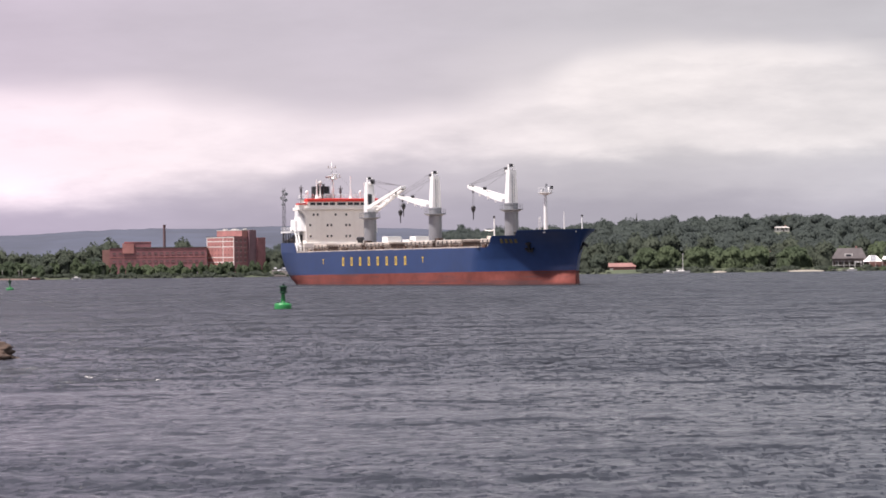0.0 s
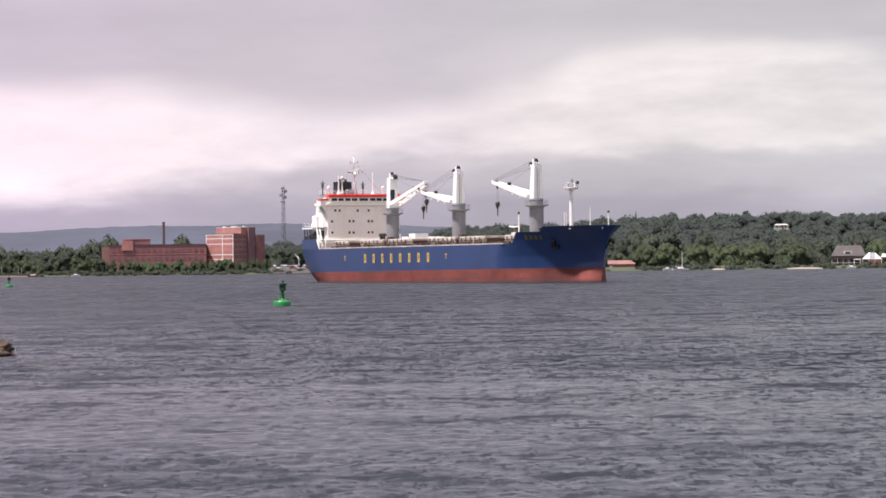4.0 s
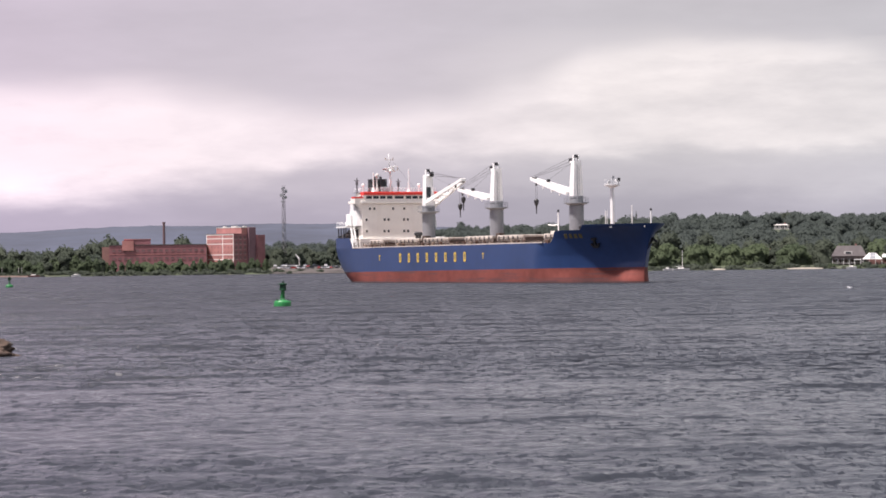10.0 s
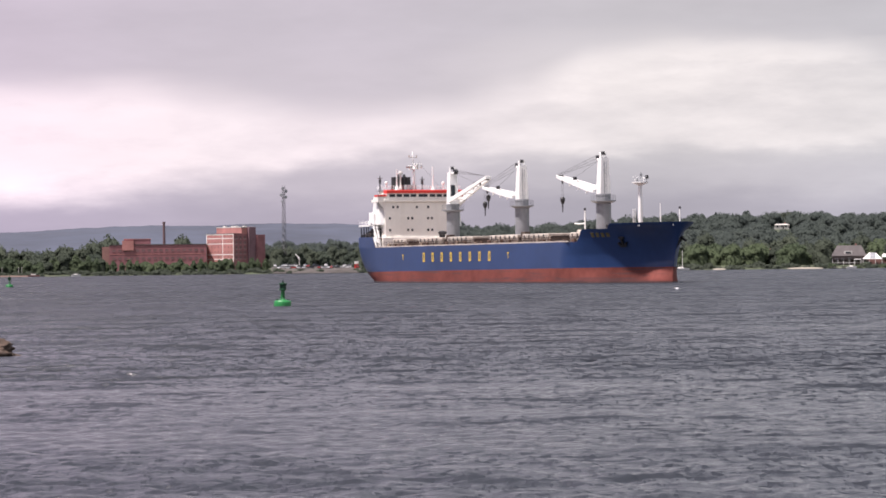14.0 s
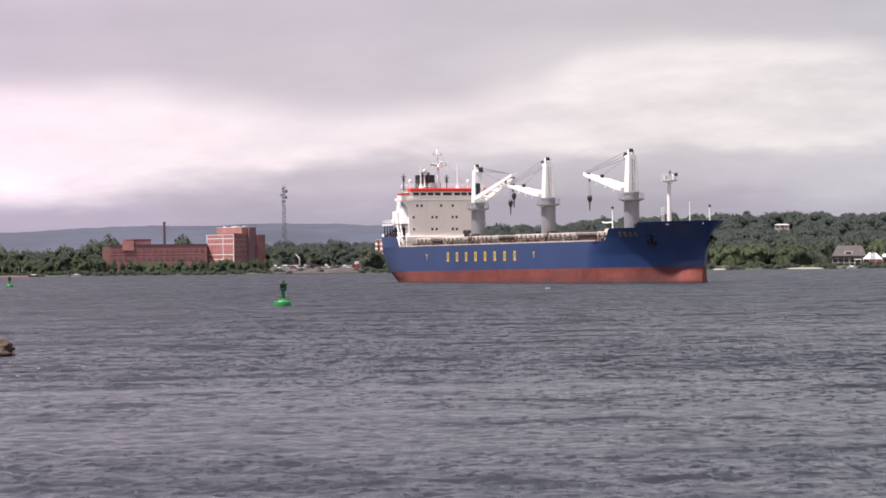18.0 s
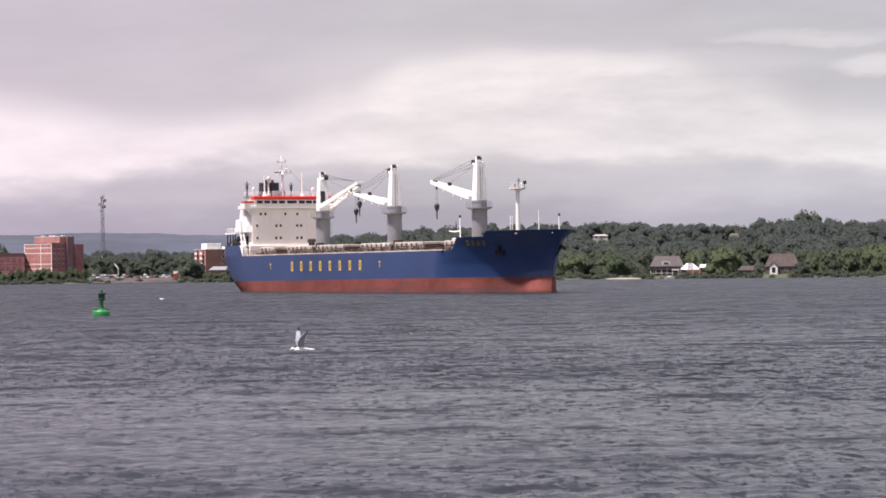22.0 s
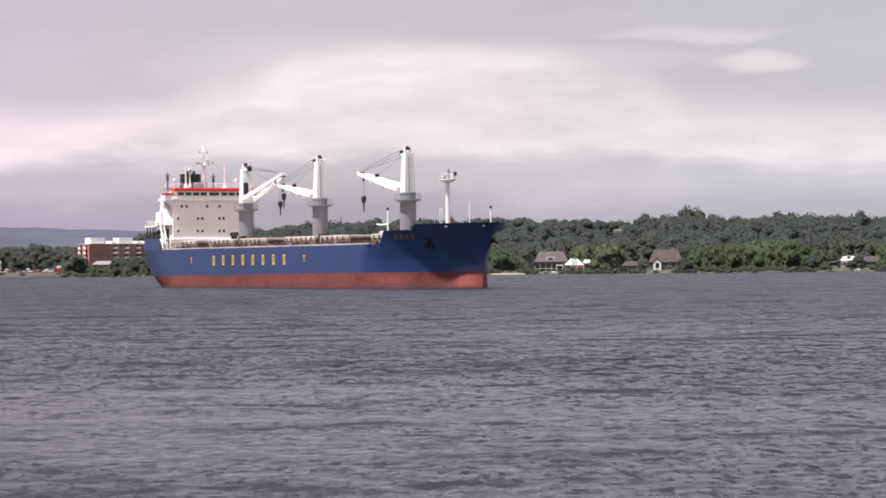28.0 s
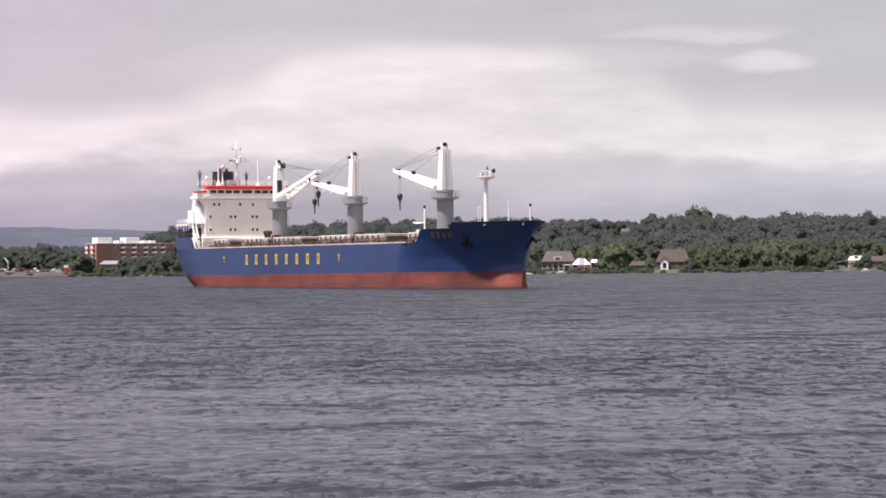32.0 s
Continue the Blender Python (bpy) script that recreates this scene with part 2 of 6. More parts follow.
    near = g.n("ShaderNodeVectorMath", i0=total, i1=g.n("ShaderNodeCombineXYZ", X=0.0, Y=g.math("MULTIPLY", g.math("MULTIPLY", calm, far_out), tilt), Z=0.0).outputs[0])
    near.operation = "ADD"
    unit = g.n("ShaderNodeVectorMath", i0=near.outputs[0])
    unit.operation = "NORMALIZE"
    s = g.n("ShaderNodeBsdfPrincipled", Base_Color=col, Roughness=rough, IOR=1.333, Normal=unit.outputs[0])
    g.t.links.new(s.outputs[0], g.n("ShaderNodeOutputMaterial").inputs[0])
    return m


def glass(name, tint=(0.02, 0.025, 0.03)):
    m = bpy.data.materials.new(name)
    m.use_nodes = True
    g = Graph(m.node_tree)
    s = g.n("ShaderNodeBsdfPrincipled", Base_Color=(*tint, 1), Roughness=0.08, IOR=1.5)
    g.t.links.new(s.outputs[0], g.n("ShaderNodeOutputMaterial").inputs[0])
    return m


WATER = water_material()
BLUE = surface("hull_blue_paint", (0.020, 0.045, 0.125), 0.36, grain=0.12, size=6, streak=0.1, dirt=(0.045, 0.07, 0.13), ior=1.33, wear=0.05)
BOOT = surface("red_antifouling_paint", (0.19, 0.062, 0.052), 0.7, grain=0.2, size=4, streak=0.15, dirt=(0.13, 0.05, 0.04), dirt_amount=0.5, bump=0.05, scuff=0.75, ior=1.12)
CREAM = surface("cream_ship_paint", (0.84, 0.80, 0.735), 0.5, grain=0.04, size=3, streak=0.15, dirt=(0.5, 0.42, 0.3))
WHITE = surface("white_ship_paint", (0.80, 0.80, 0.78), 0.45, grain=0.03, size=2, streak=0.08, dirt=(0.5, 0.42, 0.34))
GREY = surface("grey_pedestal_paint", (0.22, 0.23, 0.245), 0.5, grain=0.09, size=2, streak=0.2, dirt=(0.16, 0.13, 0.11))
BUFF = surface("buff_deck_paint", (0.33, 0.26, 0.20), 0.6, grain=0.16, size=1.5, streak=0.5, dirt=(0.17, 0.09, 0.05), dirt_amount=0.5)
PALE = surface("pale_hatch_paint", (0.56, 0.51, 0.45), 0.6, grain=0.2, size=1.2, streak=0.5, dirt=(0.25, 0.14, 0.08), dirt_amount=0.5)
DECK = surface("brown_deck_paint", (0.13, 0.075, 0.052), 0.75, grain=0.2, size=2)
RED = surface("signal_red_paint", (0.70, 0.045, 0.03), 0.5, grain=0.05)
BLACK = surface("black_paint", (0.018, 0.018, 0.02), 0.5, grain=0.2)
STEEL = surface("dark_wire", (0.10, 0.10, 0.105), 0.55, 0.4, grain=0.15)
YELLOW = surface("yellow_lettering_paint", (0.62, 0.43, 0.06), 0.55, grain=0.08)
# lettering yellow darkened to hold the shadow under the bow flare
SHADED_YELLOW = surface("worn_yellow_paint", (0.13, 0.11, 0.04), 0.6, grain=0.2)
PANE = glass("dark_glass")
# dull reddish panes, little darker than the brick around them
DULL_PANE = surface("dusty_window_blinds", (0.17, 0.095, 0.10), 0.6, grain=0.2, size=1.5)
GREEN = surface("buoy_green_paint", (0.012, 0.20, 0.05), 0.42, grain=0.12, streak=0.2, dirt=(0.08, 0.09, 0.04))
DARK_GREEN = surface("buoy_dark_green", (0.006, 0.055, 0.022), 0.5, grain=0.15)
# brick reds muted and pinkish, with some distance haze in the colour
BRICK = surface("red_brick", (0.42, 0.185, 0.170), 0.85, grain=0.16, size=2, streak=0.1)
BRICK_DARK = surface("dark_red_brick", (0.27, 0.115, 0.125), 0.85, grain=0.16, size=2)
# brick tone for office faces turned from the sun, shade included
BRICK_SHADE = surface("purple_grey_brick", (0.185, 0.105, 0.125), 0.85, grain=0.16, size=2)
BRICK_BROWN = surface("brown_brick", (0.25, 0.13, 0.115), 0.85, grain=0.16, size=2)
CONCRETE = surface("pale_concrete", (0.55, 0.53, 0.50), 0.85, grain=0.1, size=2, streak=0.2, dirt=(0.3, 0.28, 0.25))
SOOTY = surface("sooty_brick", (0.115, 0.07, 0.075), 0.9, grain=0.2, size=2)
RENDERED = surface("white_render", (0.76, 0.75, 0.72), 0.8, grain=0.05)
ROOFING = surface("grey_roofing", (0.082, 0.072, 0.072), 0.85, grain=0.15)
SHINGLE = surface("brown_shingle_roof", (0.062, 0.048, 0.044), 0.85, grain=0.25, size=0.6)
TERRACOTTA = surface("faded_red_roof", (0.28, 0.13, 0.11), 0.8, grain=0.15)
SIDING = surface("grey_brown_siding", (0.095, 0.078, 0.070), 0.8, grain=0.12)
CANVAS = surface("white_canvas", (0.80, 0.79, 0.76), 0.85, grain=0.03)
ROCK = surface("brown_rock", (0.068, 0.043, 0.031), 0.9, grain=0.4, size=0.5, dirt=(0.05, 0.04, 0.03), dirt_amount=0.6, bump=0.8)
BARK = surface("grey_bark", (0.10, 0.08, 0.06), 0.9, grain=0.25)
GRASS = surface("summer_grass", (0.050, 0.064, 0.033), 0.9, grain=0.25, size=8, dirt=(0.2, 0.17, 0.11), dirt_amount=0.35)
SAND = surface("pale_shore_sand", (0.24, 0.22, 0.18), 0.9, grain=0.15)
# the distance haze is put into the hills' blue-grey colour
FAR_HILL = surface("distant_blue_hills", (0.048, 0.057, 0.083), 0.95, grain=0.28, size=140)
BANK = surface("bare_brown_bank", (0.135, 0.088, 0.072), 0.95, grain=0.35, size=2, dirt=(0.05, 0.045, 0.03), dirt_amount=0.6)
GRAVEL = surface("trodden_gravel", (0.074, 0.064, 0.060), 0.95, grain=0.3, size=3, dirt=(0.05, 0.06, 0.03), dirt_amount=0.6)
# rusty steel, dark enough to hold the shade in the hatch recesses
RUST_SHADE = surface("rusty_dark_steel", (0.050, 0.032, 0.024), 0.85, grain=0.3, size=1.5, dirt=(0.12, 0.06, 0.03), dirt_amount=0.5)
LOW_BOOT = surface("wet_weedy_paint", (0.075, 0.032, 0.028), 0.5, grain=0.3, size=2, dirt=(0.03, 0.03, 0.02), dirt_amount=0.6)
PLUMAGE = surface("white_plumage", (0.80, 0.80, 0.80), 0.8, grain=0.03)
PLUMAGE_GREY = surface("grey_plumage", (0.38, 0.40, 0.43), 0.8, grain=0.05)
BEAK = surface("yellow_beak", (0.6, 0.36, 0.04), 0.5)
LEAF = leafy("broadleaf_foliage", (0.068, 0.083, 0.067), (0.108, 0.127, 0.094))
LEAF_BRIGHT = leafy("willow_foliage", (0.076, 0.101, 0.066), (0.124, 0.157, 0.091))
# greyed, bluer green: haze over the slopes is mixed into the leaf colour
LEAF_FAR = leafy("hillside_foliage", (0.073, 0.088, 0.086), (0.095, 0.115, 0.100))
LEAF_DARK = leafy("conifer_foliage", (0.062, 0.078, 0.066), (0.092, 0.112, 0.086))
CAR_PAINT = {}
for nm, c in (("white", (0.75, 0.75, 0.75)), ("silver", (0.45, 0.46, 0.48)), ("dark", (0.03, 0.035, 0.045)), ("red", (0.35, 0.03, 0.03))):
    CAR_PAINT[nm] = surface(nm + "_car_paint", c, 0.3, grain=0.03)

# ---- mesh helpers ----


def part(name, bm, material, parent=None, label="", smooth=False):
    """Links a bmesh as one mesh object, under parent if there is one."""
    me = bpy.data.meshes.new(name)
    bm.normal_update()
    bm.to_mesh(me)
    bm.free()
    me.materials.append(material)
    if smooth:
        for poly in me.polygons:
            poly.use_smooth = True
    ob = new(name, me)
    ob.parent = parent
    if label:
        tagged(ob, label)
    return ob


def again(ob, m, parent=None):
    """A further piece on the same mesh, under the same parent."""
    o = bpy.data.objects.new(ob.name.split(".")[0], ob.data)
    scene.collection.objects.link(o)
    o.parent = parent or ob.parent
    o.matrix_basis = m
    return o


def empty(name, m=None):
    ob = new(name)
    if m is not None:
        ob.matrix_basis = m
    return ob


def box(bm, x0, x1, y0, y1, z0, z1, bevel=0.0, m=None):
    vs = [bm.verts.new((x, y, z)) for z in (z0, z1) for x, y in ((x0, y0), (x1, y0), (x1, y1), (x0, y1))]
    fs = [bm.faces.new([vs[i] for i in f]) for f in ((3, 2, 1, 0), (4, 5, 6, 7), (0, 1, 5, 4), (1, 2, 6, 5), (2, 3, 7, 6), (3, 0, 4, 7))]
    if bevel:
        es = list({e for f in fs for e in f.edges})
        out = bmesh.ops.bevel(bm, geom=es, offset=bevel, segments=1, affect="EDGES")
        vs = list({v for f in out["faces"] for v in f.verts} | {v for v in vs if v.is_valid})
    if m is not None:
        bmesh.ops.transform(bm, matrix=m, verts=vs)
    return bm


def tube(bm, p0, p1, r0, r1=None, n=10, caps=True):
    """A tapered round bar from p0 to p1."""
    r1 = r0 if r1 is None else r1
    p0, p1 = Vector(p0), Vector(p1)
    q = (p1 - p0).to_track_quat("Z", "Y")
    rings = []
    for p, r in ((p0, r0), (p1, r1)):
        rings.append([bm.verts.new(p + q @ Vector((r * math.cos(a), r * math.sin(a), 0))) for a in (2 * math.pi * i / n for i in range(n))])
    for i in range(n):
        bm.faces.new((rings[0][i], rings[0][(i + 1) % n], rings[1][(i + 1) % n], rings[1][i]))
    if caps:
        bm.faces.new(rings[0][::-1])
        bm.faces.new(rings[1])
    return bm


def lathe(bm, profile, n=16, at=(0, 0, 0)):
    """A turned body about z: profile of (radius, height)."""
    rings = []
    for r, z in profile:
        rings.append([bm.verts.new((at[0] + r * math.cos(a), at[1] + r * math.sin(a), at[2] + z)) for a in (2 * math.pi * i / n for i in range(n))])
    for a, b in zip(rings, rings[1:]):
        for i in range(n):
            bm.faces.new((a[i], a[(i + 1) % n], b[(i + 1) % n], b[i]))
    bm.faces.new(rings[0][::-1])
    bm.faces.new(rings[-1])
    return bm


def prism(bm, outline, y0, y1, m=None):
    """An outline in x, z pushed from y0 to y1."""
    a = [bm.verts.new((x, y0, z)) for x, z in outline]
    b = [bm.verts.new((x, y1, z)) for x, z in outline]
    k = len(outline)
    bm.faces.new(a)
    bm.faces.new(b[::-1])
    for i in range(k):
        bm.faces.new((a[i], b[i], b[(i + 1) % k], a[(i + 1) % k]))
    bmesh.ops.recalc_face_normals(bm, faces=bm.faces)
    if m is not None:
        bmesh.ops.transform(bm, matrix=m, verts=a + b)
    return bm


def B():
    return bmesh.new()


def sheet(name, verts, faces, material, smooth=True):
    me = bpy.data.meshes.new(name)
    me.from_pydata(verts, [], faces)
    me.materials.append(material)
    if smooth:
        me.polygons.foreach_set("use_smooth", [True] * len(me.polygons))
    me.update()
    return new(name, me)


def spot(az, far, z=0.0, turn=0.0):
    """A pose on the bearing az (degrees right of +y) at that distance; its own -y side faces the river."""
    a = radians(az)
    return pose(far * math.sin(a), far * math.cos(a), z, 0, 0, -az + turn)


# ---- the lie of the land ----


def shore(az):
    return float(np.interp(az, (-60, -9, -1, 1.5, 3, 15, 60), (1600, 1600, 1600, 1450, 1375, 1350, 1400)))


def skyline(az):
    """The elevation of the wooded skyline, in degrees."""
    return float(np.interp(az, (-40, -9, -7, -4, -3.4, -2.2, -1.4, -0.7, 0, 0.4, 1.7, 2.7, 3.8, 5, 7, 8, 9.9, 10.6, 11.1, 13, 14.5, 20, 40),
                           (0.5, 0.44, 0.54, 0.52, 0.60, 0.62, 0.60, 0.66, 0.90, 0.97, 0.95, 1.02, 1.08, 1.11, 1.14, 1.08, 1.09, 1.15, 1.1, 1.12, 1.06, 1.08, 0.9)))


def ground_z(az, far):
    d = far - shore(az)
    top = EYE[2] + (shore(az) + 450) * math.tan(radians(skyline(az))) - 16.0
    s = min(1.0, max(0.0, (d - 30) / 420))
    bank = -1.5 + 2.9 * min(1.0, max(0.0, (d + 6) / 10))
    bank += 1.7 * min(1.0, max(0.0, (d - 3) / 34)) * min(1.0, max(0.0, (az + 3.55) / 0.2)) * min(1.0, max(0.0, (-1.3 - az) / 0.25))
    return bank + max(0.0, top - 1.4) * s * s * (3 - 2 * s)


def make_water():
    """One sheet to the horizon; short steep wind waves stand on it before the eye."""
    az = np.radians(np.concatenate([np.linspace(-180, -14, 30)[:-1], np.linspace(-14, 19.5, 520), np.linspace(19.5, 180, 30)[1:]]))
    far = np.concatenate([[0.05, 2.0, 8.0, 16.0, 24.0], np.geomspace(31, 150, 920), np.geomspace(150.4, 420, 300)[1:], np.geomspace(424, 1300, 90), np.geomspace(1350, 4900, 12)])
    a, r = np.meshgrid(az, far)
    x, y = r * np.sin(a), r * np.cos(a)
    rng = np.random.default_rng(4)
    # gusts and slicks: the chop is higher in some patches than in others
    gust = np.zeros_like(x)
    for i in range(9):
        kx, ky = rng.uniform(0.01, 0.09), rng.uniform(0.05, 0.22)
        gust += np.sin(kx * x * rng.choice((-1, 1)) + ky * y * 0.6 + rng.uniform(0, 6.28)) / 3
    gust = np.clip(0.95 + 0.42 * gust, 0.35, 1.5)
    z = np.zeros_like(x)
    for i in range(56):
        wave = 0.30 * (2.9 / 0.30) ** (i / 55)
        turn = radians(rng.normal(205, 58))
        k = 2 * math.pi / wave
        ph = k * (x * math.sin(turn) + y * math.cos(turn)) + rng.uniform(0, 6.28)
        tall = (0.027 if wave < 1.0 else 0.024 / wave ** 1.3) * wave / 6.283
        fade = np.clip(1.6 - r / (wave * 165), 0, 1)
        z += tall * fade * (np.sin(ph) + 0.3 * np.cos(2 * ph))
    z = z * gust - 0.03
    rows, cols = x.shape
    idx = np.arange(rows * cols).reshape(rows, cols)
    quads = np.stack([idx[:-1, :-1], idx[:-1, 1:], idx[1:, 1:], idx[1:, :-1]], -1).reshape(-1, 4)
    me = bpy.data.meshes.new("water")
    me.vertices.add(rows * cols)
    me.vertices.foreach_set("co", np.stack([x, y, z], -1).astype(np.float32).ravel())
    me.loops.add(quads.size)
    me.loops.foreach_set("vertex_index", quads.ravel().astype(np.int32))
    me.polygons.add(len(quads))
    me.polygons.foreach_set("loop_start", np.arange(0, quads.size, 4, dtype=np.int32))
    me.polygons.foreach_set("loop_total", np.full(len(quads), 4, dtype=np.int32))
    me.polygons.foreach_set("use_smooth", np.ones(len(quads), dtype=bool))
    me.materials.append(WATER)
    me.update(calc_edges=True)
    ob = new("water", me)
    return tagged(ob, "wide grey river surface with short wind-driven waves", "water", kind="structure")


def make_ground():
    """The far bank: a low shore that rises to wooded hills and runs on behind them."""
    azs = np.concatenate([np.linspace(-60, -12, 25)[:-1], np.linspace(-12, 18, 121), np.linspace(18, 60, 22)[1:]])
    steps = (-10, -4, 2, 8, 20, 40, 70, 100, 140, 190, 250, 310, 370, 430, 500, 700, 1200, 3200)
    verts, faces = [], []
    for az in azs:
        a = radians(az)
        for d in steps:
            far = shore(az) + d
            wob = 0.35 * noise.noise((az * 1.3, d * 0.01, 0)) if d > 6 else 0
            verts.append((far * math.sin(a), far * math.cos(a), ground_z(az, far) + wob))
    k = len(steps)
    for i in range(len(azs) - 1):
        for j in range(k - 1):
            faces.append((i * k + j, (i + 1) * k + j, (i + 1) * k + j + 1, i * k + j + 1))
    return tagged(sheet("ground", verts, faces, GRASS), "grassy far river bank rising to low hills", "ground", kind="structure")


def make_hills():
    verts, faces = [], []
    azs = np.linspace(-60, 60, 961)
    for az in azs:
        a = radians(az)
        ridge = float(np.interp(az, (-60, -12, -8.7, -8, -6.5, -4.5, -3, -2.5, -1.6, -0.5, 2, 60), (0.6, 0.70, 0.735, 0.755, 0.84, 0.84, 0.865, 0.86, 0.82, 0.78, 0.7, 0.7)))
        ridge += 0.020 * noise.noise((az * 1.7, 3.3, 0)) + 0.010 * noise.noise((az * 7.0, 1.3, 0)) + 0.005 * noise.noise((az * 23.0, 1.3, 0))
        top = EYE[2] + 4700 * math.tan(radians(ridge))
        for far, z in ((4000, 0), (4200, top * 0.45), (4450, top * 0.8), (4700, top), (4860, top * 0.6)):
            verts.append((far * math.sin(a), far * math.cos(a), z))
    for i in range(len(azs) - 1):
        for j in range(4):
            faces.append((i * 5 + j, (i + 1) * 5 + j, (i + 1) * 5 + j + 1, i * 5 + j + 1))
    return tagged(sheet("backdrop", verts, faces, FAR_HILL), "wooded hills on the horizon, coloured haze-blue", "hills", kind="structure")


def make_near_bank():
    """The low shore from which the river is seen; it slopes into the water a few paces ahead."""
    verts, faces = [], []
    lines = ((-400, 3.0), (-60, 1.9), (-8, 1.5), (2.5, 1.4), (6.0, 0.5), (11.0, -1.2))
    n = 40
    for y, z in lines:
        for i in range(n + 1):
            x = -400 + 800 * i / n
            verts.append((x, y + 2.2 * noise.noise((x * 0.05, y * 0.1, 7)) - abs(x) * 0.05, z + 0.12 * noise.noise((x * 0.3, y * 0.3, 2))))
    for j in range(len(lines) - 1):
        for i in range(n):
            a = j * (n + 1) + i
            faces.append((a, a + 1, a + n + 2, a + n + 1))
    return tagged(sheet("ground", verts, faces, GRASS), "grassy near shore sloping into the river", "ground", kind="structure")


water = make_water()
make_ground()
make_near_bank()
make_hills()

# ---- the cargo ship: x forward, y to port, z up from the waterline ----


def blend(a, b, k=0.55):
    """The smaller of two numbers, rounded where they meet."""
    return min(a, b) - k * math.log(1 + math.exp(-abs(a - b) / k))


def nose(x, start, end):
    """The rounding of a waterline where it meets the stem."""
    return 1.0 if x < start else math.sqrt(max(0.0, 1 - ((x - start) / (end - start)) ** 2))


def deck_half(x):
    if x < -52:
        u = (-52 - x) / 22.5
        return 11.55 - 0.4 * u * u
    return 11.55 if x < 36 else max(0.0, blend(11.55, 0.395 * (77.0 - x))) * nose(x, 65.6, 70.2)


def water_half(x):
    if x < -52:
        u = min(1.0, (-52 - x) / 20.0)
        return 11.55 * (1 - 0.24 * u ** 2.2)
    s = min(1.0, max(0.0, (x - 41) / 25.3))
    return 11.55 * (1 - s * s * (3 - 2 * s))


def stem_x(z):
    return float(np.interp(z, (-3, 0, 2.0, 4.8, 7.9, 10.5), (66.1, 66.2, 66.3, 67.2, 68.6, 70.2)))


def stern_x(z):
    return float(np.interp(z, (-3, -0.5, 0.8, 2.5, 4.7, 9.6), (-66.5, -69.8, -71.5, -73.3, -74.3, -74.6)))


def top_z(x):
    """The upper edge of the plating: poop, main deck, raised forecastle."""
    return float(np.interp(x, (-75, -64.2, -62.6, -52, 49.2, 49.7, 55.9, 56.4, 74.6), (9.6, 9.5, 7.2, 7.25, 7.2, 9.45, 9.5, 10.45, 10.5)))


def boot_z(x):
    return 2.15 + 0.004 * x


def hull_point(u, z):
    """u from 0 at the stern to 1 at the stem, at the height z: x and the half breadth there."""
    x = stern_x(z) + (stem_x(z) - stern_x(z)) * u
    s = min(1.0, max(0.0, z / float(np.interp(x, (40, 45, 51), (7.2, 8.2, 10.2)))))
    # the sections flare out from the waterline to the deck, most of all at the bow
    xa = -74.6 + 144.8 * u
    xw = -71.0 + 137.3 * u
    mid = s ** (0.75 if u < 0.5 else 1.0 + 2.2 * min(1.0, (u - 0.5) / 0.38))
    h = water_half(xw) * (1 - mid) + deck_half(xa) * mid
    if u > 0.85 and z < 3.2:
        # the swelling of the bulb under the stem
        h += 1.9 * math.exp(-((u - 0.976) / 0.022) ** 2) * (1 - max(z, 0) / 3.2) ** 0.8 * min(1.0, math.sqrt(max(0.0, (1 - u) / 0.012)))
    return x, h if u < 1 else 0.0


def on_hull(u, z, side, out=0.05):
    """The pose of a thing laid on the plating: its x runs forward, its z up the plate, its -y outwards to starboard."""
    x, h = hull_point(u, z)
    p = Vector((x, side * h, z))
    x1, h1 = hull_point(u + 0.006, z)
    x2, h2 = hull_point(u, z + 0.5)
    fore = (Vector((x1, side * h1, z)) - p).normalized()
    up = Vector((x2, side * h2, z + 0.5)) - p
    up = (up - fore * up.dot(fore)).normalized()
    m = Matrix((fore, up.cross(fore), up)).transposed().to_4x4()
    m.translation = p - up.cross(fore) * out * (1 if side < 0 else -1)
    return m


def hull_strip(low, high, us, rows, closed_top=False):
    bm = B()
    grid = {1: [], -1: []}
    for u in us:
        for side in (1, -1):
            line = []
            for j in range(rows + 1):
                x = -74.6 + 144.8 * u
                z = low(x) + (high(x) - low(x)) * j / rows
                px, h = hull_point(u, z)
                line.append(bm.verts.new((px, side * h, z)))
            grid[side].append(line)
    for side in (1, -1):
        g = grid[side]
        for i in range(len(us) - 1):
            for j in range(rows):
                f = (g[i][j], g[i + 1][j], g[i + 1][j + 1], g[i][j + 1])
                bm.faces.new(f if side < 0 else f[::-1])
    for j in range(rows):      # transom
        bm.faces.new((grid[1][0][j], grid[-1][0][j], grid[-1][0][j + 1], grid[1][0][j + 1]))
    bmesh.ops.remove_doubles(bm, verts=bm.verts, dist=0.01)
    bmesh.ops.recalc_face_normals(bm, faces=bm.faces)
    return bm


def rail(thing, points, height=1.05, step=2.0, material=None, r=0.035):
    """A guard rail of posts and three bars along a line of points."""
    bm = B()
    for a, b in zip(points, points[1:]):
        a, b = Vector(a), Vector(b)
        k = max(1, int((b - a).length / step))
        for i in range(k + 1):
            p = a.lerp(b, i / k)
            tube(bm, p, p + Vector((0, 0, height)), r, n=4, caps=False)
        for h in (0.4, 0.72, 1.0):
            tube(bm, a + Vector((0, 0, height * h)), b + Vector((0, 0, height * h)), r, n=4, caps=False)
    return part("guard_rail", bm, material or WHITE, thing)


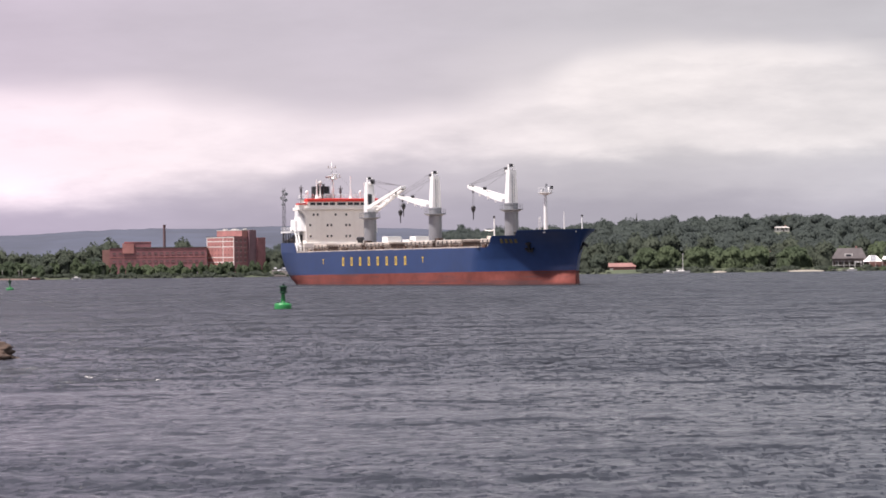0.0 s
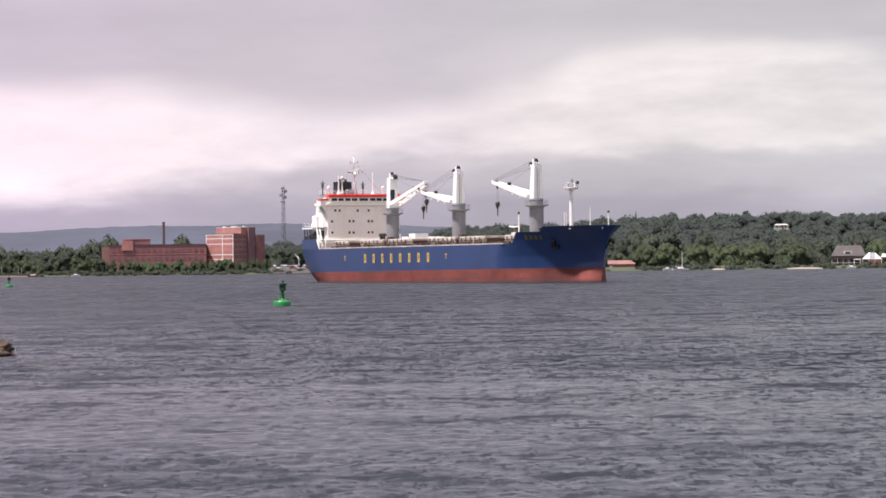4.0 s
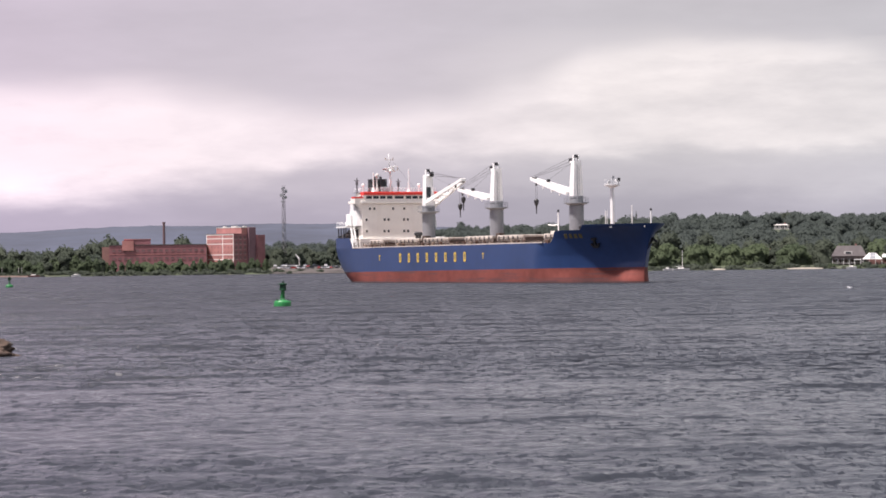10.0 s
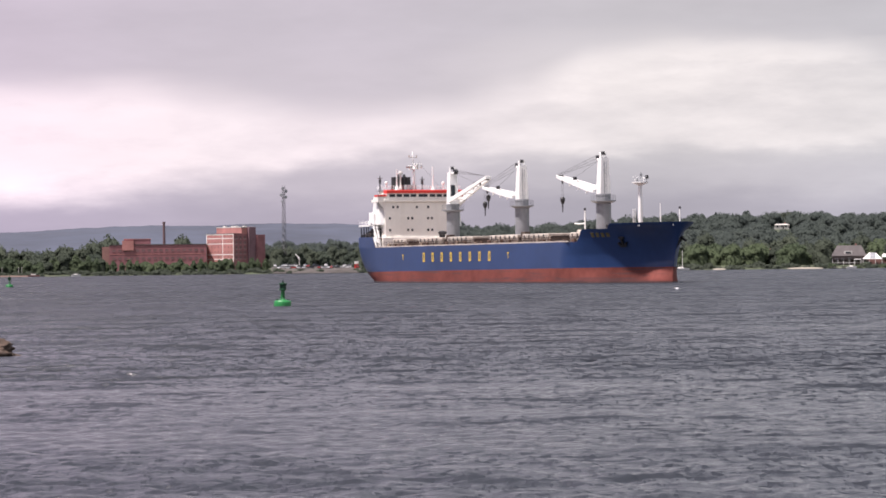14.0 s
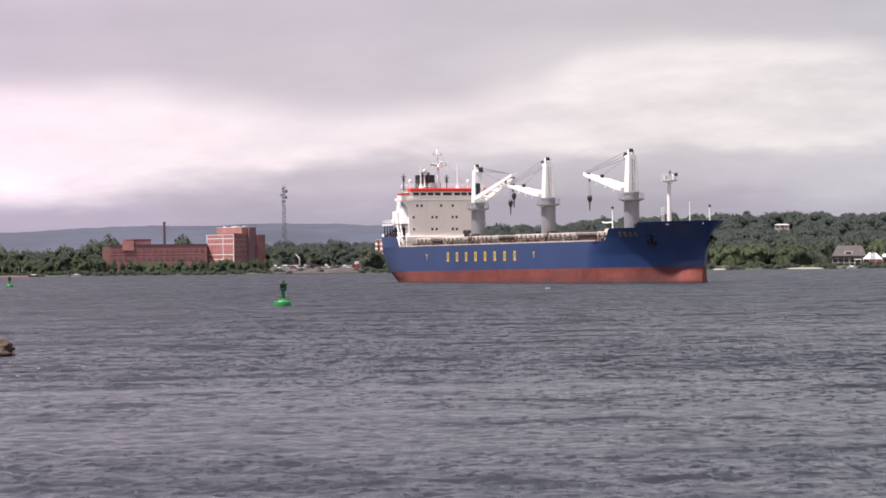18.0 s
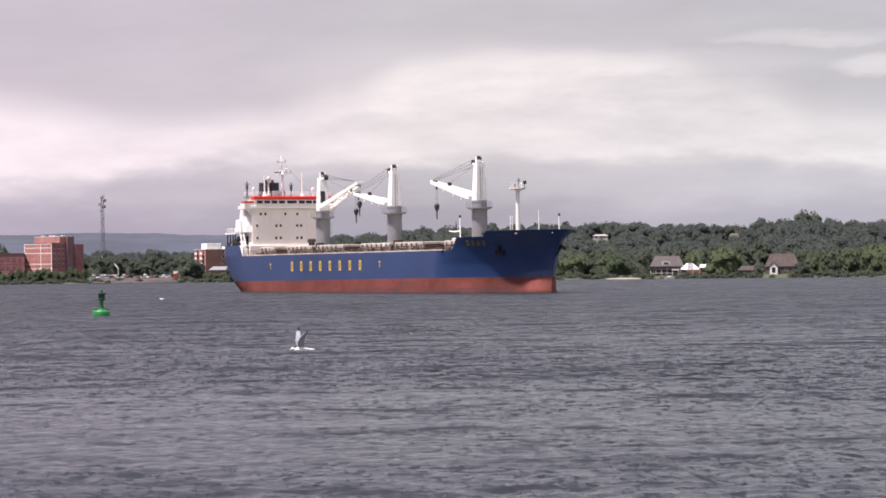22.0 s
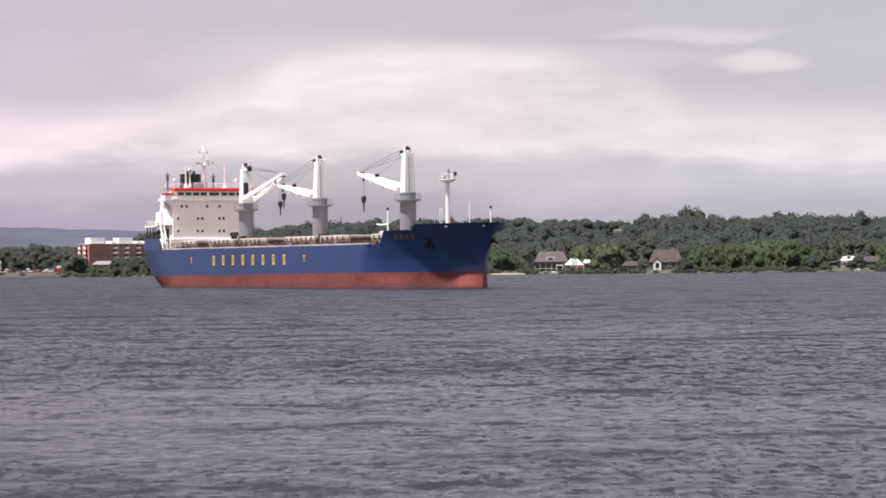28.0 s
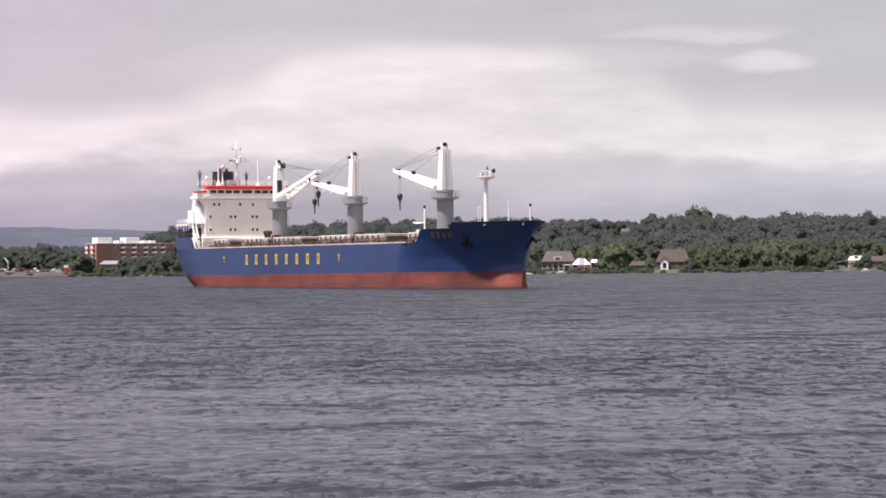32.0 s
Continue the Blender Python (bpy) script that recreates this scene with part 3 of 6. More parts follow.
def make_deck_crane(ship, x, aft, rise, reach, hang, inset=0.0):
    """A slewing deck crane on its pedestal; aft: the jib points to the stern."""
    base = part("crane_pedestal", lathe(B(), ((1.62, 7.0), (1.45, 7.5), (1.40, 9.0), (1.40, 15.9), (1.48, 16.0), (1.48, 16.35)), 36), GREY, ship,
                "grey round crane pedestal with a walkway")
    base.location = (x, 0, 0)
    bm = B()
    lathe(bm, ((1.42, 14.55), (2.3, 14.92), (2.42, 14.92), (2.42, 15.12), (1.42, 15.12)), 28)
    part("walkway", bm, GREY, base)
    bm = B()
    for i in range(14):
        a, b = 2 * math.pi * i / 14, 2 * math.pi * (i + 1) / 14
        p, q = Vector((2.36 * math.cos(a), 2.36 * math.sin(a), 15.1)), Vector((2.36 * math.cos(b), 2.36 * math.sin(b), 15.1))
        tube(bm, p, p + Vector((0, 0, 1.0)), 0.025, n=4, caps=False)
        for h in (0.5, 1.0):
            tube(bm, p + Vector((0, 0, h)), q + Vector((0, 0, h)), 0.022, n=4, caps=False)
    part("guard_rail", bm, GREY, base)
    bm = B()
    for s in (-0.22, 0.22):
        tube(bm, (-0.1 + s, 1.5, 7.0), (-0.1 + s, 1.5, 15.0), 0.04, n=4)
    for i in range(24):
        tube(bm, (-0.32, 1.5, 7.2 + i * 0.33), (0.12, 1.5, 7.2 + i * 0.33), 0.025, n=4)
    part("ladder", bm, GREY, base)
    d = -1 if aft else 1
    # the house: a tall tapered box
    bm = B()
    foot, head = (-1.0, 1.1, -1.0, 1.0), (-0.62, 0.98, -0.74, 0.74)
    vs = []
    for (x0, x1, y0, y1), z in ((foot, 16.35), (foot, 17.6), (head, 23.2)):
        vs.append([bm.verts.new((d * -px, py, z)) for px, py in ((x0, y0), (x1, y0), (x1, y1), (x0, y1))])
    for a, b in zip(vs, vs[1:]):
        for i in range(4):
            bm.faces.new((a[i], a[(i + 1) % 4], b[(i + 1) % 4], b[i]))
    bm.faces.new(vs[0][::-1])
    bm.faces.new(vs[-1])
    bmesh.ops.recalc_face_normals(bm, faces=bm.faces)
    house = part("crane_house", bm, WHITE, base, "white tapered crane house")
    part("sheave", tube(B(), (d * 1.9, -0.42, 23.25), (d * 1.9, 0.42, 23.25), 0.55, n=16), BLACK, house)
    part("sheave_block", box(B(), min(d * 0.3, d * 1.9), max(d * 0.3, d * 1.9), -0.5, 0.5, 22.75, 23.2, 0.05), WHITE, house)
    part("sheave", tube(B(), (d * -0.1, -0.3, 24.1), (d * -0.1, 0.3, 24.1), 0.34, n=12), BLACK, house)
    for s in (-0.51, 0.51):
        part("bracket", box(B(), -0.32, 0.32, s - 0.09, s + 0.09, 23.2, 24.25, 0.03), WHITE, house)
    bm = B()
    box(bm, d * 0.9 - 0.1, d * 0.9 + 0.35, -0.8, 0.1, 18.0, 20.4)
    part("cab_window", bm, PANE, house)
    bm = B()
    for s in (-0.2, 0.2):
        tube(bm, (d * -1.32, s, 16.4), (d * -1.18, s, 22.4), 0.03, n=4)
    for i in range(17):
        tube(bm, (d * -1.26, -0.2, 16.7 + i * 0.34), (d * -1.26, 0.2, 16.7 + i * 0.34), 0.02, n=4)
    part("ladder", bm, GREY, house)
    part("backstay_post", tube(B(), (d * -1.75, -0.5, 15.1), (d * -1.62, -0.5, 22.6), 0.075, 0.05, n=6), GREY, house)
    # the jib: two box beams that meet at the head, tied across
    a0 = Vector((d * 1.2, 0, 16.9))
    tip = Vector((d * reach, 0, 16.9 + rise))
    bm = B()
    for s in (-1, 1):
        p, q = a0 + Vector((0, s * 1.35, 0)), tip + Vector((0, s * 0.5, 0))
        along = (q - p).normalized()
        upw = Vector((0, 1, 0)).cross(along).normalized() * (1 if d > 0 else -1)
        if upw.z < 0:
            upw = -upw
        side = Vector((0, 0.22, 0))
        secs = []
        for t, hh in ((0, 0.30), (0.16, 0.46), (0.7, 0.36), (1.0, 0.26)):
            c = p.lerp(q, t)
            secs.append([bm.verts.new(c + side * sy + upw * hh * sz) for sy, sz in ((-1, -1), (1, -1), (1, 1), (-1, 1))])
        for m1, m2 in zip(secs, secs[1:]):
            for i in range(4):
                bm.faces.new((m1[i], m1[(i + 1) % 4], m2[(i + 1) % 4], m2[i]))
        bm.faces.new(secs[0][::-1])
        bm.faces.new(secs[-1])
    for t in (0.12, 0.38, 0.66, 0.97):
        c = a0.lerp(tip, t)
        w = 1.35 + (0.5 - 1.35) * t
        tube(bm, c + Vector((0, -w, 0)), c + Vector((0, w, 0)), 0.22, n=8)
    bmesh.ops.recalc_face_normals(bm, faces=bm.faces)
    jib = part("jib", bm, WHITE, base, "white twin-beam crane jib")
    part("sheave", tube(B(), tip + Vector((-d * 0.5, -0.5, -0.05)), tip + Vector((-d * 0.5, 0.5, -0.05)), 0.42, n=12), BLACK, jib)
    part("jib_head", box(B(), tip.x - 0.35, tip.x + 0.35, -0.62, 0.62, tip.z - 0.22, tip.z + 0.4, 0.06), WHITE, jib)
    for t in (0.2, 0.42, 0.66, 0.86):      # lugs and lamps under the beams
        c = a0.lerp(tip, t)
        w = 1.35 + (0.5 - 1.35) * t
        part("lug", box(B(), c.x - 0.16, c.x + 0.16, -w - 0.14, -w + 0.14, c.z - 0.95, c.z - 0.3, 0.03), WHITE if t < 0.8 else BLACK, jib)
    m1 = a0.lerp(tip, 0.62)
    part("sheave", tube(B(), m1 + Vector((0, -0.3, 0.75)), m1 + Vector((0, 0.3, 0.75)), 0.32, n=10), BLACK, jib)
    bm = B()
    for s, up in ((-0.5, 0.42), (0.0, 0.0), (0.5, -0.45)):
        tube(bm, (d * 2.0, s, 23.3 + up), tip + Vector((0, s, 0.4)), 0.036, n=4)
    tube(bm, (d * 1.9, 0, 22.8), a0.lerp(tip, 0.62) + Vector((0, 0, 0.9)), 0.026, n=4)
    part("luffing_wire", bm, STEEL, jib)
    bm = B()
    drop = tip + Vector((-d * inset, 0, 0))
    low = drop + Vector((0, 0, -hang))
    for s in (-0.16, 0.16):
        tube(bm, drop + Vector((d * 0.25, s, -0.1 * inset)), low + Vector((d * 0.25, s, 0)), 0.025, n=4)
    part("hoist_wire", bm, STEEL, jib)
    bm = lathe(B(), ((0.1, -1.1), (0.28, -0.9), (0.48, -0.35), (0.48, 0.1), (0.32, 0.32), (0.12, 0.42)), 12, low + Vector((d * 0.25, 0, 0)))
    tube(bm, low + Vector((d * 0.25, 0, -1.1)), low + Vector((d * 0.25, 0, -2.6)), 0.16, 0.1, n=8)
    part("hook_block", bm, BLACK, jib, "dark hook block with a hanging hook")
    return base


SHARED = {}


def make_hatch(ship, x0, x1):
    """A hatch: coaming with upright stays, and folded steel covers on it."""
    # the wall is coloured dark for the shade between its stays
    bm = box(B(), x0, x1, -8.9, 8.9, 7.0, 8.4)
    coaming = part("hatch_coaming", bm, RUST_SHADE, ship, "rust-streaked hatch coaming, coloured shade-dark between buff stays")
    n = max(2, int((x1 - x0) / 1.15))
    for side in (-1, 1):
        for i in range(n + 1):
            xx = x0 + 0.2 + (x1 - x0 - 0.4) * i / n
            m = pose(xx, side * 8.9, 0, 0, 0, 90 * side)
            if "stay" not in SHARED:
                SHARED["stay"] = part("stay", prism(B(), ((0, 7.0), (0.50, 7.0), (0.36, 8.3), (0, 8.3)), -0.10, 0.10), PALE, coaming)
                SHARED["stay"].matrix_basis = m
            else:
                again(SHARED["stay"], m, coaming)
    part("coaming_bar", box(B(), x0 - 0.1, x1 + 0.1, -9.35, -8.9, 8.3, 8.5), PALE, coaming)
    part("coaming_bar", box(B(), x0 - 0.1, x1 + 0.1, 8.9, 9.35, 8.3, 8.5), PALE, coaming)
    k = max(2, round((x1 - x0) / 6))
    for i in range(k):
        a, b = x0 + (x1 - x0) * i / k, x0 + (x1 - x0) * (i + 1) / k
        part("hatch_cover", box(B(), a + 0.06, b - 0.06, -9.3, 9.3, 8.51, 9.0, 0.08), PALE, coaming)
    for i in range(int((x1 - x0) / 2.4)):
        m = pose(x0 + 1.2 + i * 2.4, -9.33, 8.5)
        if "cleat" not in SHARED:
            SHARED["cleat"] = part("cleat", box(B(), -0.2, 0.2, -0.13, 0.13, -0.3, 0.3), STEEL, coaming)
            SHARED["cleat"].matrix_basis = m
        else:
            again(SHARED["cleat"], m, coaming)
    return coaming


def make_ship():
    ship = empty("cargo_ship")
    tagged(ship, "blue-hulled bulk carrier with three white deck cranes under way", "ship")
    us = sorted({0, 0.004, 0.012} | {i / 60 for i in range(61)} | {0.0721, 0.0728, 0.0832, 0.8579, 0.8614, 0.9044, 0.9078, 0.9925, 0.9965, 0.9985, 0.9994} | {0.9 + i * 0.005 for i in range(21)} | {0.7 + i * 0.004 for i in range(50)})
    part("hull", hull_strip(boot_z, top_z, us, 26), BLUE, ship, "scuffed blue hull plating", True)
    part("boot_topping", hull_strip(lambda x: -1.2, boot_z, us, 8), BOOT, ship, "faded red underwater paint at the waterline", True)
    # a darker red-brown strip at the foot of the boot topping
    band = part("wet_band", hull_strip(lambda x: -1.15, lambda x: -0.16, us, 2), LOW_BOOT, ship, "dark red-brown band at the waterline", True)
    band.scale = (1.0003, 1.003, 1.0)
    # decks
    bm = B()
    left, right = [], []
    for i in range(61):
        u = i / 60
        x, h = hull_point(u, 7.1)
        left.append(bm.verts.new((x, h - 0.03, 7.0)))
        right.append(bm.verts.new((x, -h + 0.03, 7.0)))
    for i in range(60):
        bm.faces.new((right[i], right[i + 1], left[i + 1], left[i]))
    part("main_deck", bm, DECK, ship)
    bm = B()
    left, right = [], []
    for i in range(31):
        u = 0.862 + 0.138 * i / 30
        x, h = hull_point(u, 9.4)
        left.append(bm.verts.new((x, max(h - 0.04, 0.01), 9.35)))
        right.append(bm.verts.new((x, -max(h - 0.04, 0.01), 9.35)))
    for i in range(30):
        bm.faces.new((right[i], right[i + 1], left[i + 1], left[i]))
    part("forecastle_deck", bm, DECK, ship)
    part("forecastle_bulkhead", box(B(), 49.5, 49.7, -8.4, 8.4, 7.0, 9.4), BLUE, ship)
    part("poop_deck", box(B(), -74.2, -63.8, -10.4, 10.4, 9.2, 9.36), DECK, ship)
    # deck edge: pale sheer strake and rails
    for s in (-1, 1):
        part("gunwale_bar", box(B(), -62.2, 45.2, s * 11.45 - 0.1, s * 11.45 + 0.1, 7.2, 7.42), PALE, ship, "pale bar along the deck edge")
    rail(ship, [(-62.0, -11.35, 7.4), (45.0, -11.3, 7.4)], 1.0, 1.6, RUST_SHADE, 0.03)
    rail(ship, [(-62.0, 11.35, 7.4), (45.0, 11.3, 7.4)], 1.0, 1.6, RUST_SHADE, 0.03)
    # deck clutter between hatches and rail
    rng = random.Random(5)
    for i in range(30):
        x = -56 + i * 3.5 + rng.uniform(-0.6, 0.6)
        h = rng.uniform(0.1, 0.7)
        w = rng.uniform(0.15, 0.6)
        part("deck_fitting", box(B(), x - w, x + w, -10.9, -10.4, 7.0, 7.4 + h, 0.05), BUFF if i % 3 == 0 else DECK, ship, "rusty vent box on the deck")
    for z in (7.5, 7.75):
        part("deck_pipe", tube(B(), (-58, -10.2, z), (46, -10.2, z), 0.1, n=6), RUST_SHADE, ship)
    for a, b in ((-57.0, -48.2), (-40.6, -26.5), (-23.5, -9.2), (0.2, 15.0), (17.5, 31.0), (41.0, 47.0)):
        make_hatch(ship, a, b)
    for x in (-25.0, 16.2):
        part("vent_house", box(B(), x - 0.9, x + 0.9, -8.7, -7.4, 7.0, 9.5, 0.1), RUST_SHADE, ship)
    for x in (-38.6, -36.9, 49.3):
        part("ventilator", lathe(B(), ((0.35, 7.0), (0.35, 9.7), (0.6, 9.8), (0.6, 10.3), (0.3, 10.5)), 12, (x, -5.0, 0)), BLACK, ship, "dark mushroom ventilator")
    # cranes
    make_deck_crane(ship, -44.4, False, 4.4, 20.6, 3.9)
    make_deck_crane(ship, -5.2, True, 2.4, 20.0, 3.3)
    make_deck_crane(ship, 35.6, True, 3.4, 21.0, 4.4, 1.6)
    make_superstructure(ship)
    make_foredeck(ship)
    # lettering in plain bars
    bm = B()
    for x0, x1, z0, z1 in ((-0.58, -0.22, -0.95, 0.95), (0.22, 0.58, -0.95, 0.95), (-0.22, 0.22, 0.60, 0.95), (-0.22, 0.22, -0.95, -0.60)):
        box(bm, x0, x1, -0.02, 0.02, z0, z1)
    glyph = part("lettering_bar", bm, YELLOW, ship, "yellow hollow block on the hull side")
    for i in range(8):
        m = pose(-31.6 + i * 5.33, -11.585, 4.86)
        if i:
            again(glyph, m)
        else:
            glyph.matrix_basis = m
    small = part("draught_mark", box(box(B(), -0.5, 0.5, -0.02, 0.02, 0.32, 0.55), -0.12, 0.12, -0.02, 0.02, -0.6, 0.32), YELLOW, ship)
    small.matrix_basis = pose(-44.4, -11.585, 4.95)
    again(small, pose(15.6, -11.585, 5.0))
    # name bars on the bow, with their shadow in the paint colour
    for i in range(4):
        bar = part("name_bar", box(B(), -0.36, 0.36, -0.03, 0.03, -0.45, 0.45), SHADED_YELLOW, ship)
        bar.matrix_basis = on_hull(0.877 + i * 0.0075, 8.4, -1, 0.05)
    return ship


def make_superstructure(ship):
    x0 = -63.7
    house = part("deckhouse", box(B(), -71.5, x0, -8.7, 8.9, 7.0, 17.3, 0.12), CREAM, ship, "cream-painted accommodation block")
    # the lower front stands a little proud, full beam lower tier
    part("lower_tier", box(B(), -70.5, x0 + 0.5, -9.4, 9.6, 7.0, 9.5, 0.08), CREAM, house)
    part("bridge_ledge", box(B(), -71.8, x0 + 0.45, -9.0, 9.3, 17.3, 17.95, 0.06), CREAM, house)
    wheel = part("wheelhouse", box(B(), -66.8, x0 + 0.25, -8.3, 9.0, 17.95, 19.25), CREAM, house)
    bm = B()
    box(bm, -65.2, x0 + 0.55, -8.45, 9.5, 19.22, 19.95, 0.1)
    part("red_roof_band", bm, RED, wheel, "bright red wheelhouse roof")
    part("roof_deck", box(B(), -71.0, -65.2, -8.2, 9.1, 19.80, 19.92), GREY, wheel)
    part("chart_room", box(B(), -70.6, -66.8, -7.6, 8.2, 17.95, 19.8), CREAM, wheel)
    for i, y in enumerate((-7.0, -5.35, -3.7, -2.05, 0.25, 2.5, 4.1, 5.75, 7.6)):
        w = 1.05 if i == 4 else 0.66
        part("bridge_window", box(B(), x0 + 0.2, x0 + 0.3, y - w, y + w, 18.38, 19.0), PANE, wheel)
    part("window_strip", box(B(), -66.4, x0 - 0.6, -8.36, -8.28, 18.4, 19.0), PANE, wheel)
    # front portholes, three tiers
    for z, ys in ((16.15, (-6.75, -5.7, -1.2, 1.5)), (13.66, (-7.6, -3.25, -2.3, 1.45, 2.35, 6.2)), (11.06, (-7.55, -3.3, -2.3, 1.45, 2.4, 6.2))):
        for y in ys:
            bm = box(B(), x0 - 0.02, x0 + 0.06, y - 0.24, y + 0.24, z - 0.27, z + 0.27)
            win = part("cabin_window", bm, PANE, house)
            bm = B()
            for a, b, c, d in ((-0.3, 0.3, 0.27, 0.33), (-0.3, 0.3, -0.33, -0.27), (-0.3, -0.24, -0.27, 0.27), (0.24, 0.3, -0.27, 0.27)):
                box(bm, x0, x0 + 0.09, y + a, y + b, z + c, z + d)
            part("window_frame", bm, CREAM, win)
    # bridge wings and the curved screen beneath
    for s, y0, y1 in ((-1, -10.4, -8.3), (1, 9.0, 10.4)):
        a, b = min(y0, y1), max(y0, y1)
        wing = part("bridge_wing", box(B(), -66.2, x0 + 0.1, a, b, 17.2, 18.55, 0.08), CREAM, house, "bridge wing with a red top rail")
        part("red_rail", box(B(), -65.6, x0 + 0.2, a - 0.05, b, 18.5, 18.85), RED, wing)
        part("wing_gate", box(B(), -66.35, -66.2, a, b, 17.3, 18.5), WHITE, wing)
    outline = ((-69.6, 12.3), (-63.9, 12.3), (-64.2, 13.6), (-64.7, 15.2), (-65.4, 16.5), (-66.0, 17.2), (-68.4, 17.2))
    part("wing_screen", prism(B(), outline, -9.7, -8.65), WHITE, house, "white curved screen under the bridge wing")
    outline = ((-72.2, 12.3), (-65.2, 12.3), (-65.8, 14.2), (-66.6, 16.2), (-67.6, 17.2), (-72.2, 17.2))
    part("wing_screen", prism(B(), outline, 8.85, 10.0), WHITE, house, "white curved screen under the bridge wing")
    for s in (-1, 1):
        bm = B()
        curve = ((8.65, 14.4), (8.75, 15.4), (9.15, 16.2), (9.75, 16.85), (10.35, 17.2), (8.65, 17.2))
        a = [bm.verts.new((x0 - 0.55, s * y, z)) for y, z in curve]
        b = [bm.verts.new((x0 - 0.05, s * y, z)) for y, z in curve]
        bm.faces.new(a)
        bm.faces.new(b[::-1])
        for i in range(len(curve)):
            k = (i + 1) % len(curve)
            bm.faces.new((a[i], b[i], b[k], a[k]))
        bmesh.ops.recalc_face_normals(bm, faces=bm.faces)
        part("wing_gusset", bm, CREAM, house, "curved bracket under the bridge wing")
    # side tiers and stairs, starboard
    for z, a, b in ((9.4, -73.8, -64.2),):
        part("side_deck", box(B(), a, b, -10.6, -8.6, z - 0.1, z + 0.12), WHITE, house)
    bm = B()
    for a, b in (((-63.3, -10.2, 7.1), (-66.2, -10.2, 12.0)), ((-62.0, -10.9, 7.1), (-64.0, -10.9, 9.4))):
        for s in (-0.35, 0.35):
            tube(bm, (a[0], a[1] + s, a[2]), (b[0], b[1] + s, b[2]), 0.12, n=4)
            tube(bm, (a[0], a[1] + s, a[2] + 1), (b[0], b[1] + s, b[2] + 1), 0.06, n=4)
        for i in range(12):
            p = Vector(a).lerp(Vector(b), i / 11)
            box(bm, p.x - 0.15, p.x + 0.15, p.y - 0.35, p.y + 0.35, p.z - 0.02, p.z + 0.03)
    part("companion_stair", bm, WHITE, house)
    # open stern: mooring deck, posts and a canopy, lifeboat
    part("canopy", box(B(), -74.5, -67.5, -11.1, 10.9, 11.95, 12.3), WHITE, ship, "white stern boat deck")
    posts = [(x, y) for x in (-74.2, -72.4, -70.6, -69.2) for y in (-10.6, 10.6)] + [(-74.2, y) for y in (-7, -3.5, 0, 3.5, 7)]
    for x, y in posts:
        part("canopy_post", box(B(), x - 0.1, x + 0.1, y - 0.1, y + 0.1, 9.3, 12.0), BLACK, ship)
    part("mooring_winch", tube(tube(box(B(), -73.2, -71.2, -9.6, -8.4, 9.3, 9.8), (-72.2, -10.0, 10.2), (-72.2, -8.0, 10.2), 0.5, n=12), (-72.2, -9.3, 10.2), (-72.2, -9.1, 10.2), 0.8, n=14), BLACK, ship)
    part("stern_locker", box(B(), -71.0, -66.0, -9.6, -7.4, 9.36, 11.5, 0.1), BLACK, ship)
    part("mooring_winch", tube(tube(box(B(), -69.9, -67.9, -10.5, -9.8, 9.3, 9.7), (-68.9, -10.6, 10.1), (-68.9, -9.7, 10.1), 0.42, n=12), (-68.9, -10.3, 10.1), (-68.9, -10.15, 10.1), 0.68, n=14), RUST_SHADE, ship)
    for x in (-73.6, -72.9, -70.6, -69.9, -67.4, -66.8):
        part("bollard", lathe(B(), ((0.26, 9.3), (0.22, 9.4), (0.22, 10.0), (0.3, 10.05), (0.3, 10.2)), 10, (x, -10.45, 0)), BLACK, ship)
    for x, mat in ((-73.2, BUFF), (-71.7, BLACK), (-70.2, CONCRETE), (-67.3, BUFF)):
        part("deck_locker", box(B(), x - 0.45, x + 0.45, -9.9, -9.3, 9.36, 10.5, 0.06), mat, ship)
    rail(ship, [(-74.3, -10.7, 9.4), (-66.0, -10.7, 9.4)], 1.0, 1.2, STEEL, 0.03)
    rail(ship, [(-74.4, 10.6, 12.3), (-74.4, -11.0, 12.3), (-68.2, -11.0, 12.3)], 0.9, 1.8, WHITE, 0.016)
    part("boat_deck_house", box(B(), -73.0, -69.4, -8.6, 6.0, 12.3, 14.4, 0.1), WHITE, ship, "white deckhouse on the boat deck")
    for x in (-69.0, -68.2):
        part("life_raft", tube(B(), (x, -10.7, 12.9), (x, -9.6, 12.9), 0.32, n=12), WHITE, ship)
    part("wing_block", box(B(), -70.2, -67.0, -10.2, -8.7, 12.3, 15.0, 0.15), WHITE, ship)
    boat = part("lifeboat", lathe(B(), ((0.2, -2.9), (0.85, -2.2), (1.1, 0), (0.9, 2.1), (0.25, 2.9)), 12), RED, ship, "orange-red enclosed lifeboat", True)
    boat.matrix_basis = pose(-71.5, 7.5, 13.7, 0, 90, 0)
    # the top of the wheelhouse
    rail(ship, [(-69.5, -8.4, 19.95), (x0 + 0.1, -8.4, 19.95), (x0 + 0.1, 9.1, 19.95), (-69.5, 9.1, 19.95)], 0.9, 1.6, WHITE, 0.025)
    fun = part("funnel", lathe(B(), ((2.25, 17.2), (2.2, 19.9), (2.15, 22.9), (2.2, 23.0)), 8), BLACK, ship, "black funnel with pale stiffeners")
    fun.matrix_basis = pose(-71.0, -2.2, 0, 0, 0, 22.5)
    bm = B()
    for i in range(8):
        a = math.pi * 2 * (i + 0.5) / 8
        tube(bm, (2.15 * math.cos(a), 2.15 * math.sin(a), 20.5), (2.15 * math.cos(a), 2.15 * math.sin(a), 22.9), 0.09, n=4)
    part("stiffener", bm, STEEL, fun)
    for i in range(4):
        a = math.pi * 2 * i / 4
